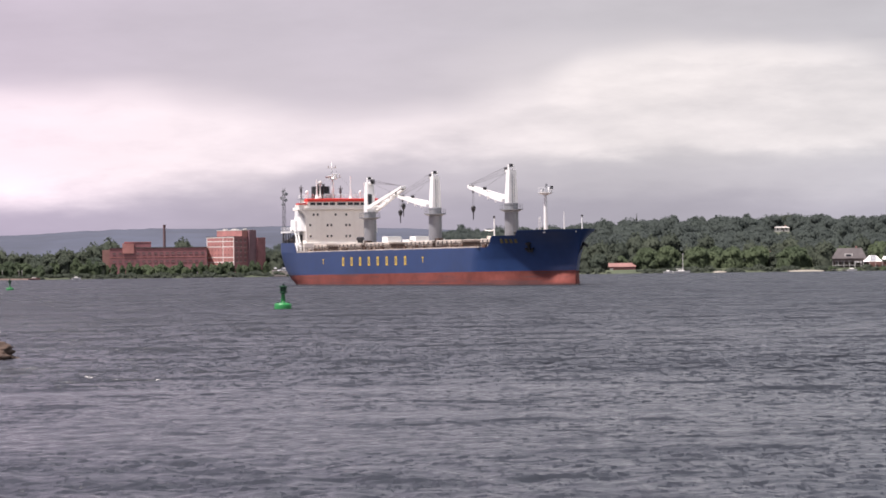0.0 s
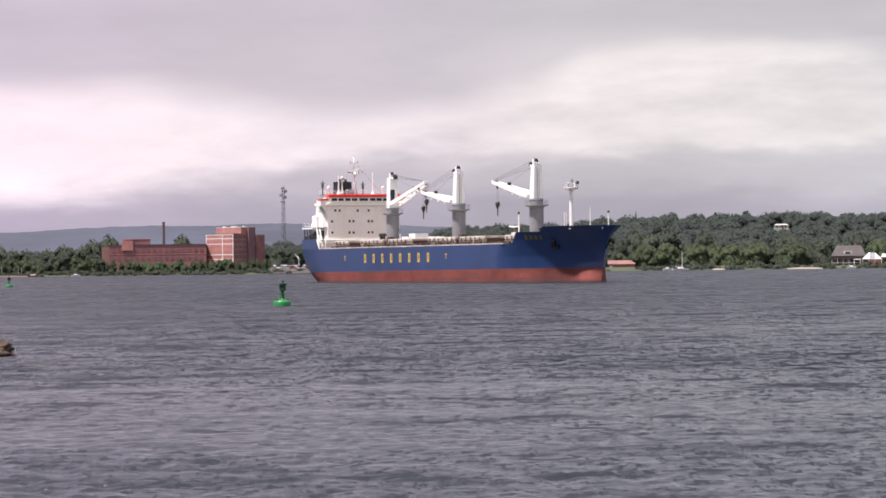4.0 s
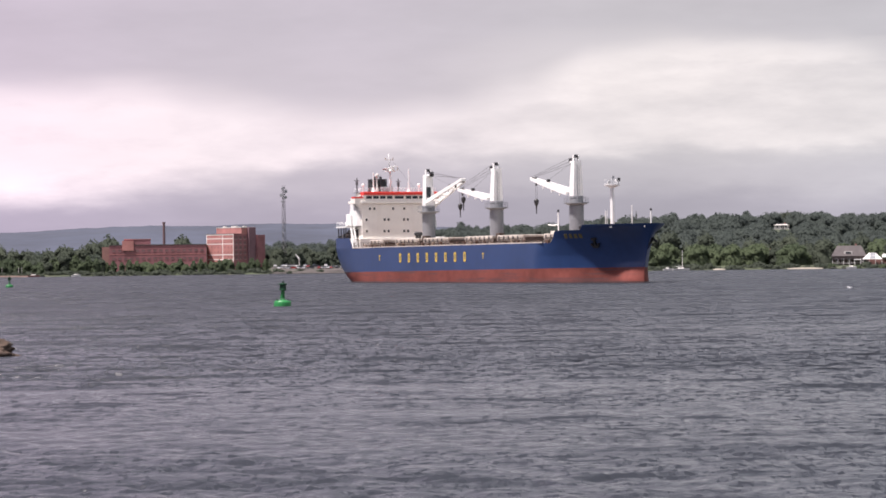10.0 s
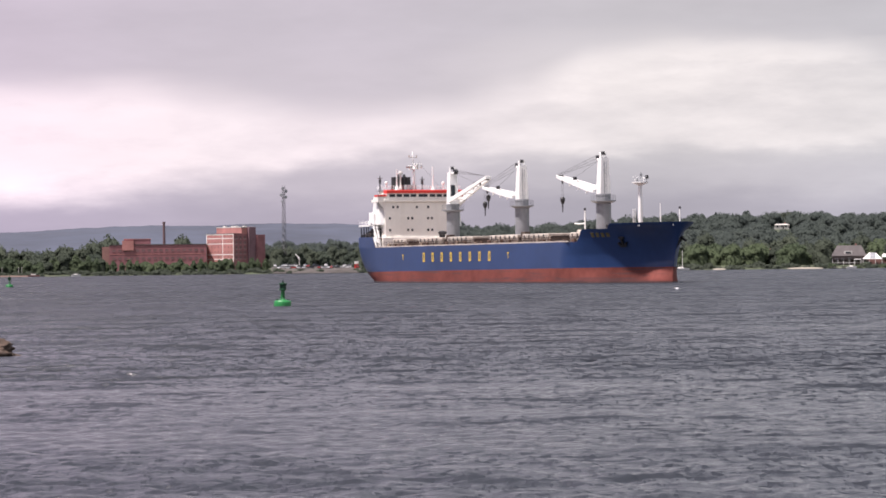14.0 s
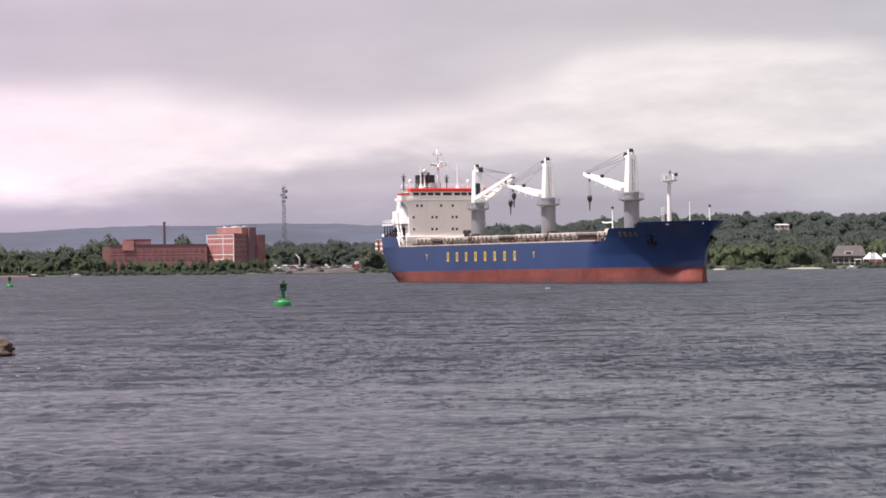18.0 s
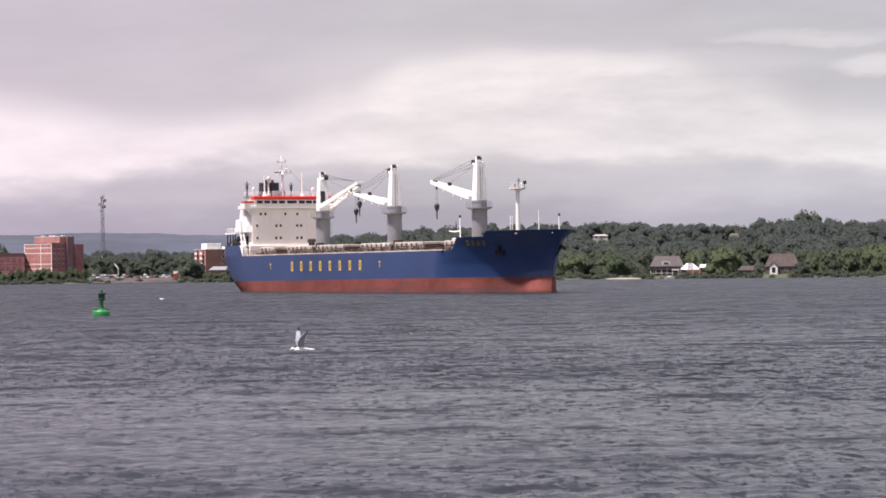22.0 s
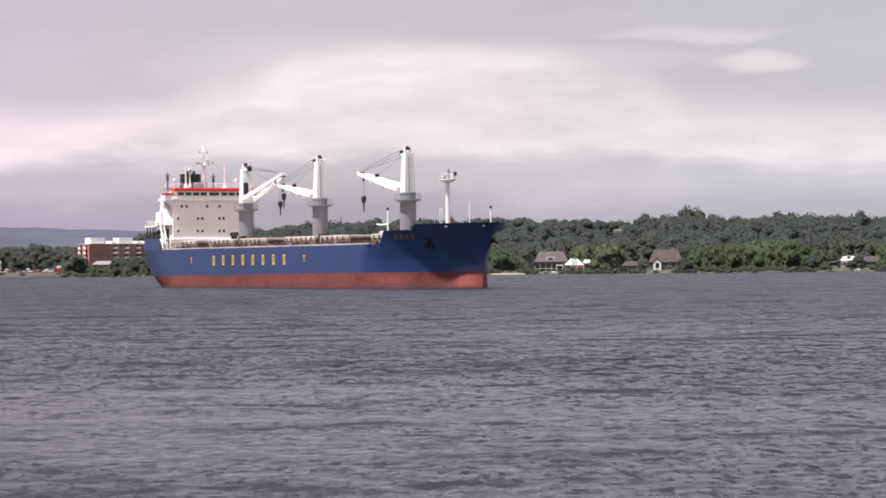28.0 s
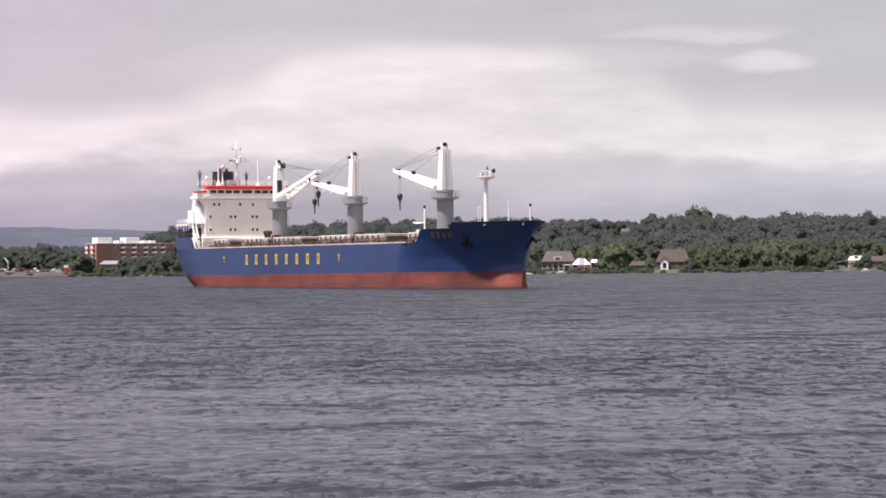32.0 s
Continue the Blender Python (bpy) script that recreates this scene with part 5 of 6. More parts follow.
def shore_trees():
    rng = random.Random(11)
    # low left bank: trees before and beside the brick works
    az = -10.5
    while az < -6.72:
        plant(rng.choice((0, 2, 5, 0)), az, shore(az) + rng.uniform(18, 60), rng.uniform(1.25, 1.6))
        az += rng.uniform(0.18, 0.32)
    az = -10.4
    while az < -3.4:
        if az < -6.7:
            plant(rng.choice((6, 3, 6, 0, 1, 6)), az, shore(az) + rng.uniform(5, 12), rng.uniform(0.8, 1.3))
        else:
            plant(rng.choice((6, 3, 1, 6)), az, shore(az) + rng.uniform(5, 14), rng.uniform(0.6, 1.0))
        az += rng.uniform(0.07, 0.17)
    for az, far, s in ((-6.56, 1790, 1.86), (-6.86, 1780, 1.62), (-5.136, 1800, 1.84), (-4.8, 1800, 1.25), (-3.32, 1720, 1.1), (-3.05, 1715, 1.15), (-2.8, 1722, 1.1)):
        plant(2 if s > 1.2 else 0, az, far, s)
    az = -3.4
    while az < -1.5:
        plant(rng.choice((0, 5, 0, 2)), az, shore(az) + rng.uniform(80, 130), rng.uniform(0.95, 1.2))
        az += rng.uniform(0.13, 0.22)
    for az, s in ((-1.44, 1.2), (-1.28, 1.1), (-0.56, 0.9), (-0.40, 1.0), (-0.2, 0.9), (0.08, 1.15), (0.3, 1.2), (0.5, 1.25), (0.8, 1.1), (1.1, 1.2)):
        plant(0 if s > 1 else 5, az, shore(az) + 22, s)
    for az, d, k, s in ((-1.5, 12, 0, 1.25), (-1.38, 16, 5, 1.35), (-1.08, 9, 3, 0.75), (-0.9, 10, 3, 0.6), (-0.72, 10, 3, 0.8), (-0.6, 15, 2, 0.85), (-0.48, 9, 5, 1.15),
                        (-0.34, 13, 0, 0.95), (-0.18, 10, 5, 1.2), (-0.05, 12, 2, 0.8), (0.12, 9, 0, 1.0), (-1.62, 20, 5, 0.9)):
        plant(k, az, shore(az) + d, s)
    # the right bank: a fringe of willows and bushes between the gardens
    az = 1.3
    gaps = ((3.2, 3.85), (7.5, 8.85), (9.75, 10.6), (13.3, 14.4))
    while az < 18:
        open_here = any(a < az < b for a, b in gaps)
        if not open_here:
            plant(rng.choice((0, 1, 1, 3, 5, 0)), az, shore(az) + rng.uniform(9, 24), rng.uniform(0.75, 1.35))
        plant(rng.choice((0, 2, 1, 0)), az + 0.05, shore(az) + rng.uniform(45, 80), rng.uniform(1.1, 1.6))
        az += rng.uniform(0.2, 0.38)
    for az, s in ((10.85, 1.15), (11.0, 1.3), (11.2, 1.45), (11.45, 1.5), (11.75, 1.5), (12.0, 1.75), (12.3, 1.65), (12.55, 1.75), (12.85, 1.5), (13.08, 1.2), (14.6, 1.3), (15.0, 1.4), (4.0, 1.3), (4.4, 1.4), (5.0, 1.35), (5.7, 1.3), (6.1, 1.25), (6.9, 1.3)):
        plant(1, az, shore(az) + 16, s)
    for az, k, s in ((8.92, 5, 1.05), (9.24, 5, 1.15)):
        plant(k, az, shore(az) + 34, s)
    plant(1, 9.06, shore(9.06) + 9, 1.6)
    for az, far, k, s in ((3.3, 1402, 0, 0.8), (3.48, 1404, 1, 0.85), (3.75, 1408, 0, 0.75)):
        plant(k, az, far, s)
    for az, far, s in ((3.81, 1765, 1.12), (14.18, 1740, 1.05), (3.2, 1790, 0.9)):
        plant(4, az, far, s)
    for az, far, s in ((10.62, 1760, 1.45), (10.82, 1765, 1.4)):
        plant(2, az, far, s)


shore_trees()


def brush():
    """Reeds and low bushes along the waterline."""
    rng = np.random.default_rng(33)
    kinds = [crown(rng, 4, 34, 0.28, 2.3, 2.4, -0.4, 0.5) for _ in range(4)]
    verts, faces, count = [], [], 0
    gaps = ((-3.35, -1.75), (3.2, 3.85), (7.62, 8.5), (9.8, 10.45), (13.35, 14.3), (5.3, 5.55), (6.75, 7.4))
    az = -11.0
    while az < 18:
        if not any(a < az < b for a, b in gaps) or rng.uniform() < 0.25:
            v, fs = kinds[rng.integers(0, 4)]
            far, a, s = shore(az) + rng.uniform(-1.5, 3.5), radians(az), rng.uniform(0.5, 1.3)
            t = rng.uniform(0, 6.28)
            c, n = math.cos(t), math.sin(t)
            w = v * s * np.array([1.0, 1.0, rng.uniform(0.5, 1.0)])
            q = np.stack([w[:, 0] * c - w[:, 1] * n + far * math.sin(a), w[:, 0] * n + w[:, 1] * c + far * math.cos(a), w[:, 2] + max(LEVEL, ground_z(az, far)) - 0.4], -1)
            verts.append(q)
            faces.extend(tuple(i + count for i in f) for f in fs)
            count += len(q)
        az += rng.uniform(0.025, 0.075)
    ob = sheet("shore_brush", np.concatenate(verts).tolist(), faces, LEAF)
    return tagged(ob, "low green bushes and reeds along the waterline", "bushes", kind="stuff")


brush()


def woods():
    """The woods on the slopes, as one mass of crowns."""
    rng = np.random.default_rng(21)
    kinds = [crown(rng, 7, 100, 0.42, w, t, -1.5, k, 1.3) for w, t, k in ((7.6, 13, 0.50), (6.6, 12, 0.52), (8.4, 12.5, 0.48), (5.8, 14, 0.54), (8.0, 11, 0.50), (7.0, 13.5, 0.50))]
    verts, faces, count = [], [], 0

    def put(az, far, s):
        nonlocal count
        # clearings that open the view down from the hill houses
        for az_h, far_h, clear in ((6.65, 1818, 0.0119), (9.27, 1780, 0.0123)):
            if abs(az - az_h) < (0.36 if far < far_h - 50 else 0.30) and far < far_h:
                s = min(s, (3.1 + clear * far - ground_z(az, far) + 0.8) / 13.8)
        if s < 0.3:
            return
        v, fs = kinds[rng.integers(0, 6)]
        a, t = radians(az), rng.uniform(0, 6.28)
        c, n = math.cos(t), math.sin(t)
        w = v * s
        q = np.stack([w[:, 0] * c - w[:, 1] * n + far * math.sin(a), w[:, 0] * n + w[:, 1] * c + far * math.cos(a), w[:, 2] + ground_z(az, far) - 0.8], -1)
        verts.append(q)
        faces.extend(tuple(i + count for i in f) for f in fs)
        count += len(q)

    for far_off in (105, 140, 175, 215, 255, 295, 335, 375, 415, 455):
        az = -0.6 if far_off > 200 else 0.9
        while az < 18.5:
            far = shore(az) + far_off + rng.uniform(-22, 22)
            put(az, far, rng.uniform(0.75, 1.3) if far_off < 380 else rng.uniform(0.8, 1.1) + (0.1 if az > 9.6 else 0.0))
            az += rng.uniform(0.20, 0.40) * (1.0 if far_off < 380 else 0.62)
    for far_off in (330, 400, 450):
        az = -12.0
        while az < 0.0:
            put(az, shore(az) + far_off + rng.uniform(-20, 20), rng.uniform(0.8, 1.1))
            az += rng.uniform(0.16, 0.28)
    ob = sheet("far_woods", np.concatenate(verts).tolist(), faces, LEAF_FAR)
    return tagged(ob, "dense green woods covering the far slopes, hazed in colour", "woods", kind="stuff")


woods()

# ---- buildings on the far bank ----


def windows_on(wall, x0, x1, y, z0, z1, cols, rows_n, w, h, frame_mat=None, pane_mat=None):
    """Windows of a flat front at y, each a pane with a frame and a sill."""
    for i in range(cols):
        for j in range(rows_n):
            x = x0 + (x1 - x0) * (i + 0.5) / cols
            z = z0 + (z1 - z0) * (j + 0.5) / rows_n
            win = part("window", box(B(), x - w / 2, x + w / 2, y - 0.06, y + 0.05, z - h / 2, z + h / 2), pane_mat or PANE, wall)
            bm = B()
            for a, b, c, d in ((-w / 2 - 0.1, w / 2 + 0.1, h / 2, h / 2 + 0.1), (-w / 2 - 0.1, -w / 2, -h / 2, h / 2), (w / 2, w / 2 + 0.1, -h / 2, h / 2)):
                box(bm, x + a, x + b, y - 0.1, y + 0.02, z + c, z + d)
            box(bm, x - w / 2 - 0.15, x + w / 2 + 0.15, y - 0.16, y + 0.02, z - h / 2 - 0.16, z - h / 2)
            part("window_frame", bm, frame_mat or RENDERED, win)


def make_works():
    """The long low brick building with a raised block."""
    g = ground_z(-5.6, 1690)
    b = empty("brick_works", spot(-5.6, 1690, g))
    tagged(b, "long low red-brick building with flat roofs", "building")
    top = 16.9 - g
    wall = part("wall", box(B(), -28, 28, 0, 22, -1, top), BRICK_DARK, b, "weathered dark red brick wall")
    part("roof", box(B(), -28.3, 28.3, -0.3, 22.3, top, top + 0.45), ROOFING, b)
    up = part("raised_block", box(B(), -19.5, -4.2, 4, 16, top + 0.4, 20.3 - g), BRICK_DARK, b)
    part("parapet", box(B(), -19.7, -4.0, 3.8, 16.2, 20.3 - g, 20.6 - g), BRICK, up)
    part("stair_block", box(B(), -20.6, -14.0, -0.6, 4.0, top - 3, 19.6 - g), BRICK, b, "pale orange brick stair block")
    part("annex", box(B(), -32.2, -28.05, 0.6, 16, -1, top - 0.8), BRICK_BROWN, b, "pale brown brick end block")
    windows_on(wall, -27, 27, 0, top - 5.0, top - 1.2, 16, 1, 1.9, 1.3, BRICK_DARK, DULL_PANE)
    windows_on(wall, -27, 27, 0, top - 9.6, top - 5.8, 16, 1, 1.9, 1.3, BRICK_DARK, DULL_PANE)
    part("string_course", box(B(), -28.05, 28.05, -0.12, 0.05, top - 5.4, top - 5.1), BRICK, wall)
    chim = empty("brick_chimney", spot(-5.479, 1700, ground_z(-5.479, 1700)))
    tagged(chim, "tall dark round brick chimney", "chimney")
    part("stack", tube(B(), (0, 0, -1), (0, 0, 30.2 - g), 1.0, 0.68, n=16), SOOTY, chim)
    part("cap", tube(B(), (0, 0, 29.3 - g), (0, 0, 30.4 - g), 0.85, 0.85, n=16), SOOTY, chim)


def make_office():
    """The tall brick block with banded windows and its darker wings, set cornerwise to the river."""
    az, far = -4.386, 1690
    g = ground_z(az, far)
    b = empty("brick_office_block", spot(az, far, g, -50))
    tagged(b, "tall red-brick block with pale window bands", "building")
    w, top = 12.2, 22.7 - g
    wall = part("front_wall", box(B(), -w, w, 0, 10.3, -1, top), BRICK, b, "bright red brick front with pale bands")
    floors = 5
    for drop in (0.25, 2.5, 5.6, 11.8, 14.5):
        z = top - drop
        part("pale_band", box(B(), -w - 0.06, w + 0.06, -0.14, 0.02, z - 0.2, z + 0.2), RENDERED, wall)
    for x in (-w + 0.25, w * 0.2, w - 0.25):
        part("pale_pier", box(B(), x - 0.2, x + 0.2, -0.10, 0.02, -1, top), RENDERED, wall)
    windows_on(wall, -w + 0.4, w - 0.4, 0, top - 14.5, top - 0.3, 8, floors, 0.8, 0.85, BRICK, DULL_PANE)
    part("roof", box(B(), -w - 0.2, w + 0.2, -0.2, 6, top, top + 0.35), ROOFING, b)
    rear = part("rear_block", box(B(), -10.2, w + 0.05, 6, 15.6, -1, 26.4 - g), BRICK, b, "taller red brick rear block")
    part("parapet", box(B(), -10.3, w + 0.15, 5.9, 15.7, 26.4 - g, 26.8 - g), CONCRETE, rear)
    # faces turned from the sun get darker brick: shade held in the colour
    side = part("side_wall", box(B(), w + 0.05, w + 0.14, 0.1, 10.3, -1, top - 0.1), BRICK_DARK, wall, "red brick side wall, darkened for its shade")
    for i in range(3):
        for j in range(5):
            y, z = 1.9 + i * 3.2, top - 2.0 - j * 2.9
            pane = part("window", box(B(), w + 0.10, w + 0.18, y - 0.85, y + 0.85, z - 0.8, z + 0.8), DULL_PANE, side)
            part("window_sill", box(B(), w + 0.12, w + 0.26, y - 0.95, y + 0.95, z - 0.95, z - 0.82), CONCRETE, pane)
    part("side_wall", box(B(), w + 0.06, w + 0.13, 10.3, 15.5, -1, 26.3 - g), BRICK_SHADE, rear)
    part("stair_tower", box(B(), w + 0.12, w + 1.6, 10.4, 15.5, -1, 26.6 - g), BRICK_SHADE, b, "brick stair tower in a purple-grey shade tone")
    part("east_wing", box(B(), w - 4, w + 2.8, 15.6, 21.5, -1, 22.3 - g), BRICK_DARK, b)
    for x, y in ((-6, 9), (-1, 11), (4, 9), (8, 12)):
        part("roof_vent", box(B(), x - 0.7, x + 0.7, y - 1, y + 1, 26.7 - g, 27.5 - g), CONCRETE, b)
    part("base_band", box(B(), -w - 0.1, w + 0.1, -0.2, 0.02, 0, 1.1), CONCRETE, wall)


def make_mast():
    az, far = -3.128, 1690
    g = ground_z(az, far)
    m = empty("lattice_mast", spot(az, far, g))
    tagged(m, "tall grey lattice communications mast with dishes", "mast")
    top = EYE[2] + far * math.tan(radians(1.58)) - g
    bm = B()
    corner = [(1.55 * math.cos(a), 1.55 * math.sin(a)) for a in (0.5, 0.5 + 2.094, 0.5 + 4.189)]
    wide = lambda z: 1.0 - 0.45 * z / top
    n = 22
    for i in range(3):
        x, y = corner[i]
        tube(bm, (x, y, -0.5), (x * wide(top), y * wide(top), top), 0.12, 0.09, n=6)
    part("leg", bm, STEEL, m)
    bm = B()
    for k in range(n):
        z0, z1 = top * k / n, top * (k + 1) / n
        for i in range(3):
            a, b = corner[i], corner[(i + 1) % 3]
            p = (a[0] * wide(z0), a[1] * wide(z0), z0)
            q = (b[0] * wide(z1), b[1] * wide(z1), z1)
            if k % 2:
                p, q = (b[0] * wide(z0), b[1] * wide(z0), z0), (a[0] * wide(z1), a[1] * wide(z1), z1)
            tube(bm, p, q, 0.08, n=4)
            tube(bm, (a[0] * wide(z1), a[1] * wide(z1), z1), (b[0] * wide(z1), b[1] * wide(z1), z1), 0.07, n=4)
    part("lattice", bm, STEEL, m)
    for dz, dx, r in ((0.8, -0.5, 0.8), (2.4, 1.3, 1.0), (4.6, -1.3, 1.0), (5.9, 1.1, 0.95), (8.4, -0.8, 0.7)):
        bm = lathe(B(), ((r * 0.3, -0.5), (r, -0.25), (r, 0.25), (r * 0.8, 0.3)), 14)
        d = part("dish", bm, GREY, m, "round grey microwave dish")
        d.matrix_basis = pose(dx, -0.9, top - dz, 90, 0, 15 * dx)
    bm = B()
    for x in (-0.6, 0.3, 0.9):
        tube(bm, (x, 0, top - 1), (x, 0, top + 1.2), 0.07, n=5)
    part("aerial", bm, STEEL, m)


def make_apartments():
    az, far = -0.36, 1690
    g = ground_z(az, far)
    b = empty("apartment_building", spot(az, far, g, 25))
    tagged(b, "brown-brick apartment block with white balconies", "building")
    top = 18.3 - g
    wall = part("wall", box(B(), -24.5, 24.5, 0, 15.4, -1, top), BRICK_BROWN, b)
    # sunlit end of the block: its light is put into a brighter brick
    part("end_wall", box(B(), -24.65, -24.5, 0.1, 15.3, -1, top - 0.1), BRICK, b)
    part("roof", box(B(), -24.9, 24.8, -0.4, 15.8, top, top + 0.35), CONCRETE, b)
    for j in range(5):
        z = top - 2.6 - j * 2.8
        if z < 0:
            continue
        for x in (-8.5, -1.5, 6.0, 11.5, 17.0):
            bal = part("balcony", box(B(), x - 1.3, x + 1.3, -1.7, 0, z - 0.12, z), RENDERED, b)
            part("balustrade", box(B(), x - 1.3, x + 1.3, -1.7, -1.62, z, z + 0.95), RENDERED, bal)
            part("balcony_door", box(B(), x - 0.8, x + 0.8, -0.06, 0.04, z, z + 2.1), PANE, bal)
        for y in (3.5, 11.0):
            bal = part("balcony", box(B(), -26.0, -24.6, y - 1.7, y + 1.7, z - 0.12, z), RENDERED, b)
            part("balustrade", box(B(), -26.0, -25.92, y - 1.7, y + 1.7, z, z + 0.95), RENDERED, bal)
            part("balcony_door", box(B(), -24.72, -24.62, y - 1.0, y + 1.0, z, z + 2.1), PANE, bal)
    for x in (-13.5, -5.0, 2.2, 9.0, 14.2, 20.5):
        windows_on(wall, x - 1.1, x + 1.1, 0, top - 14.0, top, 1, 5, 1.4, 1.3)
    for x, w in ((-18.0, 4.4), (-0.3, 4.4), (8.3, 1.6), (12.6, 1.7), (-7.6, 1.7)):
        part("penthouse", box(B(), x - w, x + w, 3, 11, top + 0.3, top + (3.6 if w > 3 else 1.8), 0.1), RENDERED, b, "white rooftop plant room")
    shed = empty("flat_roofed_hall", spot(-0.86, 1640, ground_z(-0.86, 1640)))
    tagged(shed, "low hall with a pale grey hipped roof", "building")
    part("wall", box(B(), -5.5, 5.5, 0, 9, -1, 5.0), BRICK_BROWN, shed)
    bm = B()
    vs = [bm.verts.new(p) for p in ((-6, -0.5, 5), (6, -0.5, 5), (6, 9.5, 5), (-6, 9.5, 5), (-3.5, 3, 7.0), (5.4, 3, 7.0), (5.4, 6, 7.0), (-3.5, 6, 7.0))]
    for f in ((0, 1, 5, 4), (1, 2, 6, 5), (2, 3, 7, 6), (3, 0, 4, 7), (4, 5, 6, 7), (3, 2, 1, 0)):
        bm.faces.new([vs[i] for i in f])
    part("roof", bm, GREY, shed)


def make_house(az, far, wide, deep, eaves, ridge, wall_mat, roof_mat, label, gable=None, turn=0.0, cols=4, name="house", veranda=False):
    g = ground_z(az, far)
    h = empty(name, spot(az, far, g, turn))
    tagged(h, label, "house")
    w, d = wide / 2, deep
    wall = part("wall", box(B(), -w, w, 0, d, -1.2, eaves), wall_mat, h)
    bm = B()
    o = 0.5
    vs = [bm.verts.new(p) for p in ((-w - o, -o, eaves - 0.2), (w + o, -o, eaves - 0.2), (w + o, d + o, eaves - 0.2), (-w - o, d + o, eaves - 0.2), (-w * 0.72, d / 2, ridge), (w * 0.72, d / 2, ridge))]
    for f in ((0, 1, 5, 4), (1, 2, 5), (2, 3, 4, 5), (3, 0, 4), (3, 2, 1, 0)):
        bm.faces.new([vs[i] for i in f])
    roof = part("roof", bm, roof_mat, h)
    part("chimney", box(B(), w * 0.35, w * 0.35 + 0.9, d * 0.5, d * 0.5 + 0.8, ridge - 1.4, ridge + 0.9), BRICK_BROWN, roof)
    storeys = 2 if eaves > 4.2 else 1
    windows_on(wall, -w + 0.5, w - 0.5, 0, 0.6, eaves - 0.2, cols, storeys, 1.1, 1.1, CONCRETE if wall_mat == SIDING else RENDERED)
    part("door", box(B(), w * 0.1, w * 0.1 + 0.95, -0.09, 0.02, 0.0, 2.05), SHINGLE, wall)
    if veranda:
        ver = part("veranda_roof", box(B(), -w - 0.3, w * 0.7, -2.6, 0, 2.5, 2.68), roof_mat, h)
        for i in range(6):
            x = -w + (w * 1.7 - 0.2) * i / 5
            part("veranda_post", tube(B(), (x, -2.4, -1.2), (x, -2.4, 2.5), 0.09, n=6), RENDERED, ver)
        part("balustrade", box(B(), -w, w * 0.68, -2.46, -2.4, 0.75, 0.9), RENDERED, ver)
        part("dormer", box(B(), -w * 0.3, w * 0.2, 0.6, 3.2, eaves + 0.3, eaves + 2.1), CONCRETE, roof)
        part("dormer_window", box(B(), -w * 0.2, w * 0.1, 0.52, 0.62, eaves + 0.8, eaves + 1.7), PANE, roof)
    if gable:
        gx, gw, mat = gable
        bm = prism(B(), ((gx - gw, -1), (gx + gw, -1), (gx + gw, eaves - 0.3), (gx, eaves + gw * 0.9), (gx - gw, eaves - 0.3)), -2.6, 1.0)
        gb = part("gable", bm, mat, h, "white gabled front bay")
        part("gable_window", box(B(), gx - gw * 0.45, gx + gw * 0.45, -2.68, -2.55, eaves - 2.2, eaves - 0.6), PANE, gb)
        part("gable_window", box(B(), gx - gw * 0.45, gx + gw * 0.45, -2.68, -2.55, 0.6, 2.2), PANE, gb)
        bm = B()
        for s in (-1, 1):
            box(bm, -0.12, gw * 1.5, -2.9, 1.2, -0.12, 0.12, 0, Matrix.Translation((gx, 0, eaves + gw * 0.95)) @ pose(0, 0, 0, 0, 40 if s > 0 else 140, 0))
        part("gable_roof", bm, roof_mat, gb)
    return h


def make_shelter(az, far):
    """An open boat shelter: a sloping sheet roof on posts."""
    g = ground_z(az, far)
    h = empty("boat_shelter", spot(az, far, g))
    tagged(h, "open boat shelter with a sloping pale sheet roof", "shelter")
    part("roof", prism(B(), ((-3.2, 2.2), (3.2, 3.5), (3.2, 3.62), (-3.2, 2.32)), -0.5, 4.5), RENDERED, h)
    for x, top in ((-2.9, 2.2), (0.0, 2.8), (2.9, 3.4)):
        for y in (-0.2, 4.2):
            part("post", tube(B(), (x, y, -1.2), (x, y, top), 0.1, n=6), BARK, h)
    part("low_wall", box(B(), -2.9, 2.9, 4.1, 4.2, -1.2, 1.4), SIDING, h)
    part("boat_cover", prism(B(), ((-1.9, -0.4), (1.9, -0.4), (2.3, 0.6), (0, 1.3), (-2.1, 0.6)), 1.0, 3.0), CANVAS, h, "pale canvas boat cover")
    return h


def make_boathouse():
    az, far = 3.52, 1384
    b = empty("boathouse", spot(az, far, 0.6))
    tagged(b, "low boathouse with a faded red roof at the water", "boathouse")
    part("wall", box(B(), -6.0, 6.2, 0, 7, -1.5, 2.3), BRICK_DARK, b)
    bm = prism(B(), ((-0.5, 2.2), (3.7, 4.0), (7.5, 2.2), (7.3, 2.05), (3.7, 3.8), (-0.3, 2.05)), -6.5, 6.7, pose(0, 0, 0, 0, 0, 90))
    part("roof", bm, BRICK_BROWN, b)
    part("boat_door", box(B(), -3.2, 1.0, -0.08, 0.02, -0.5, 1.7), BRICK_BROWN, b)
    part("white_door", box(B(), -5.9, -4.4, -0.1, 0.02, -0.4, 1.4), RENDERED, b)


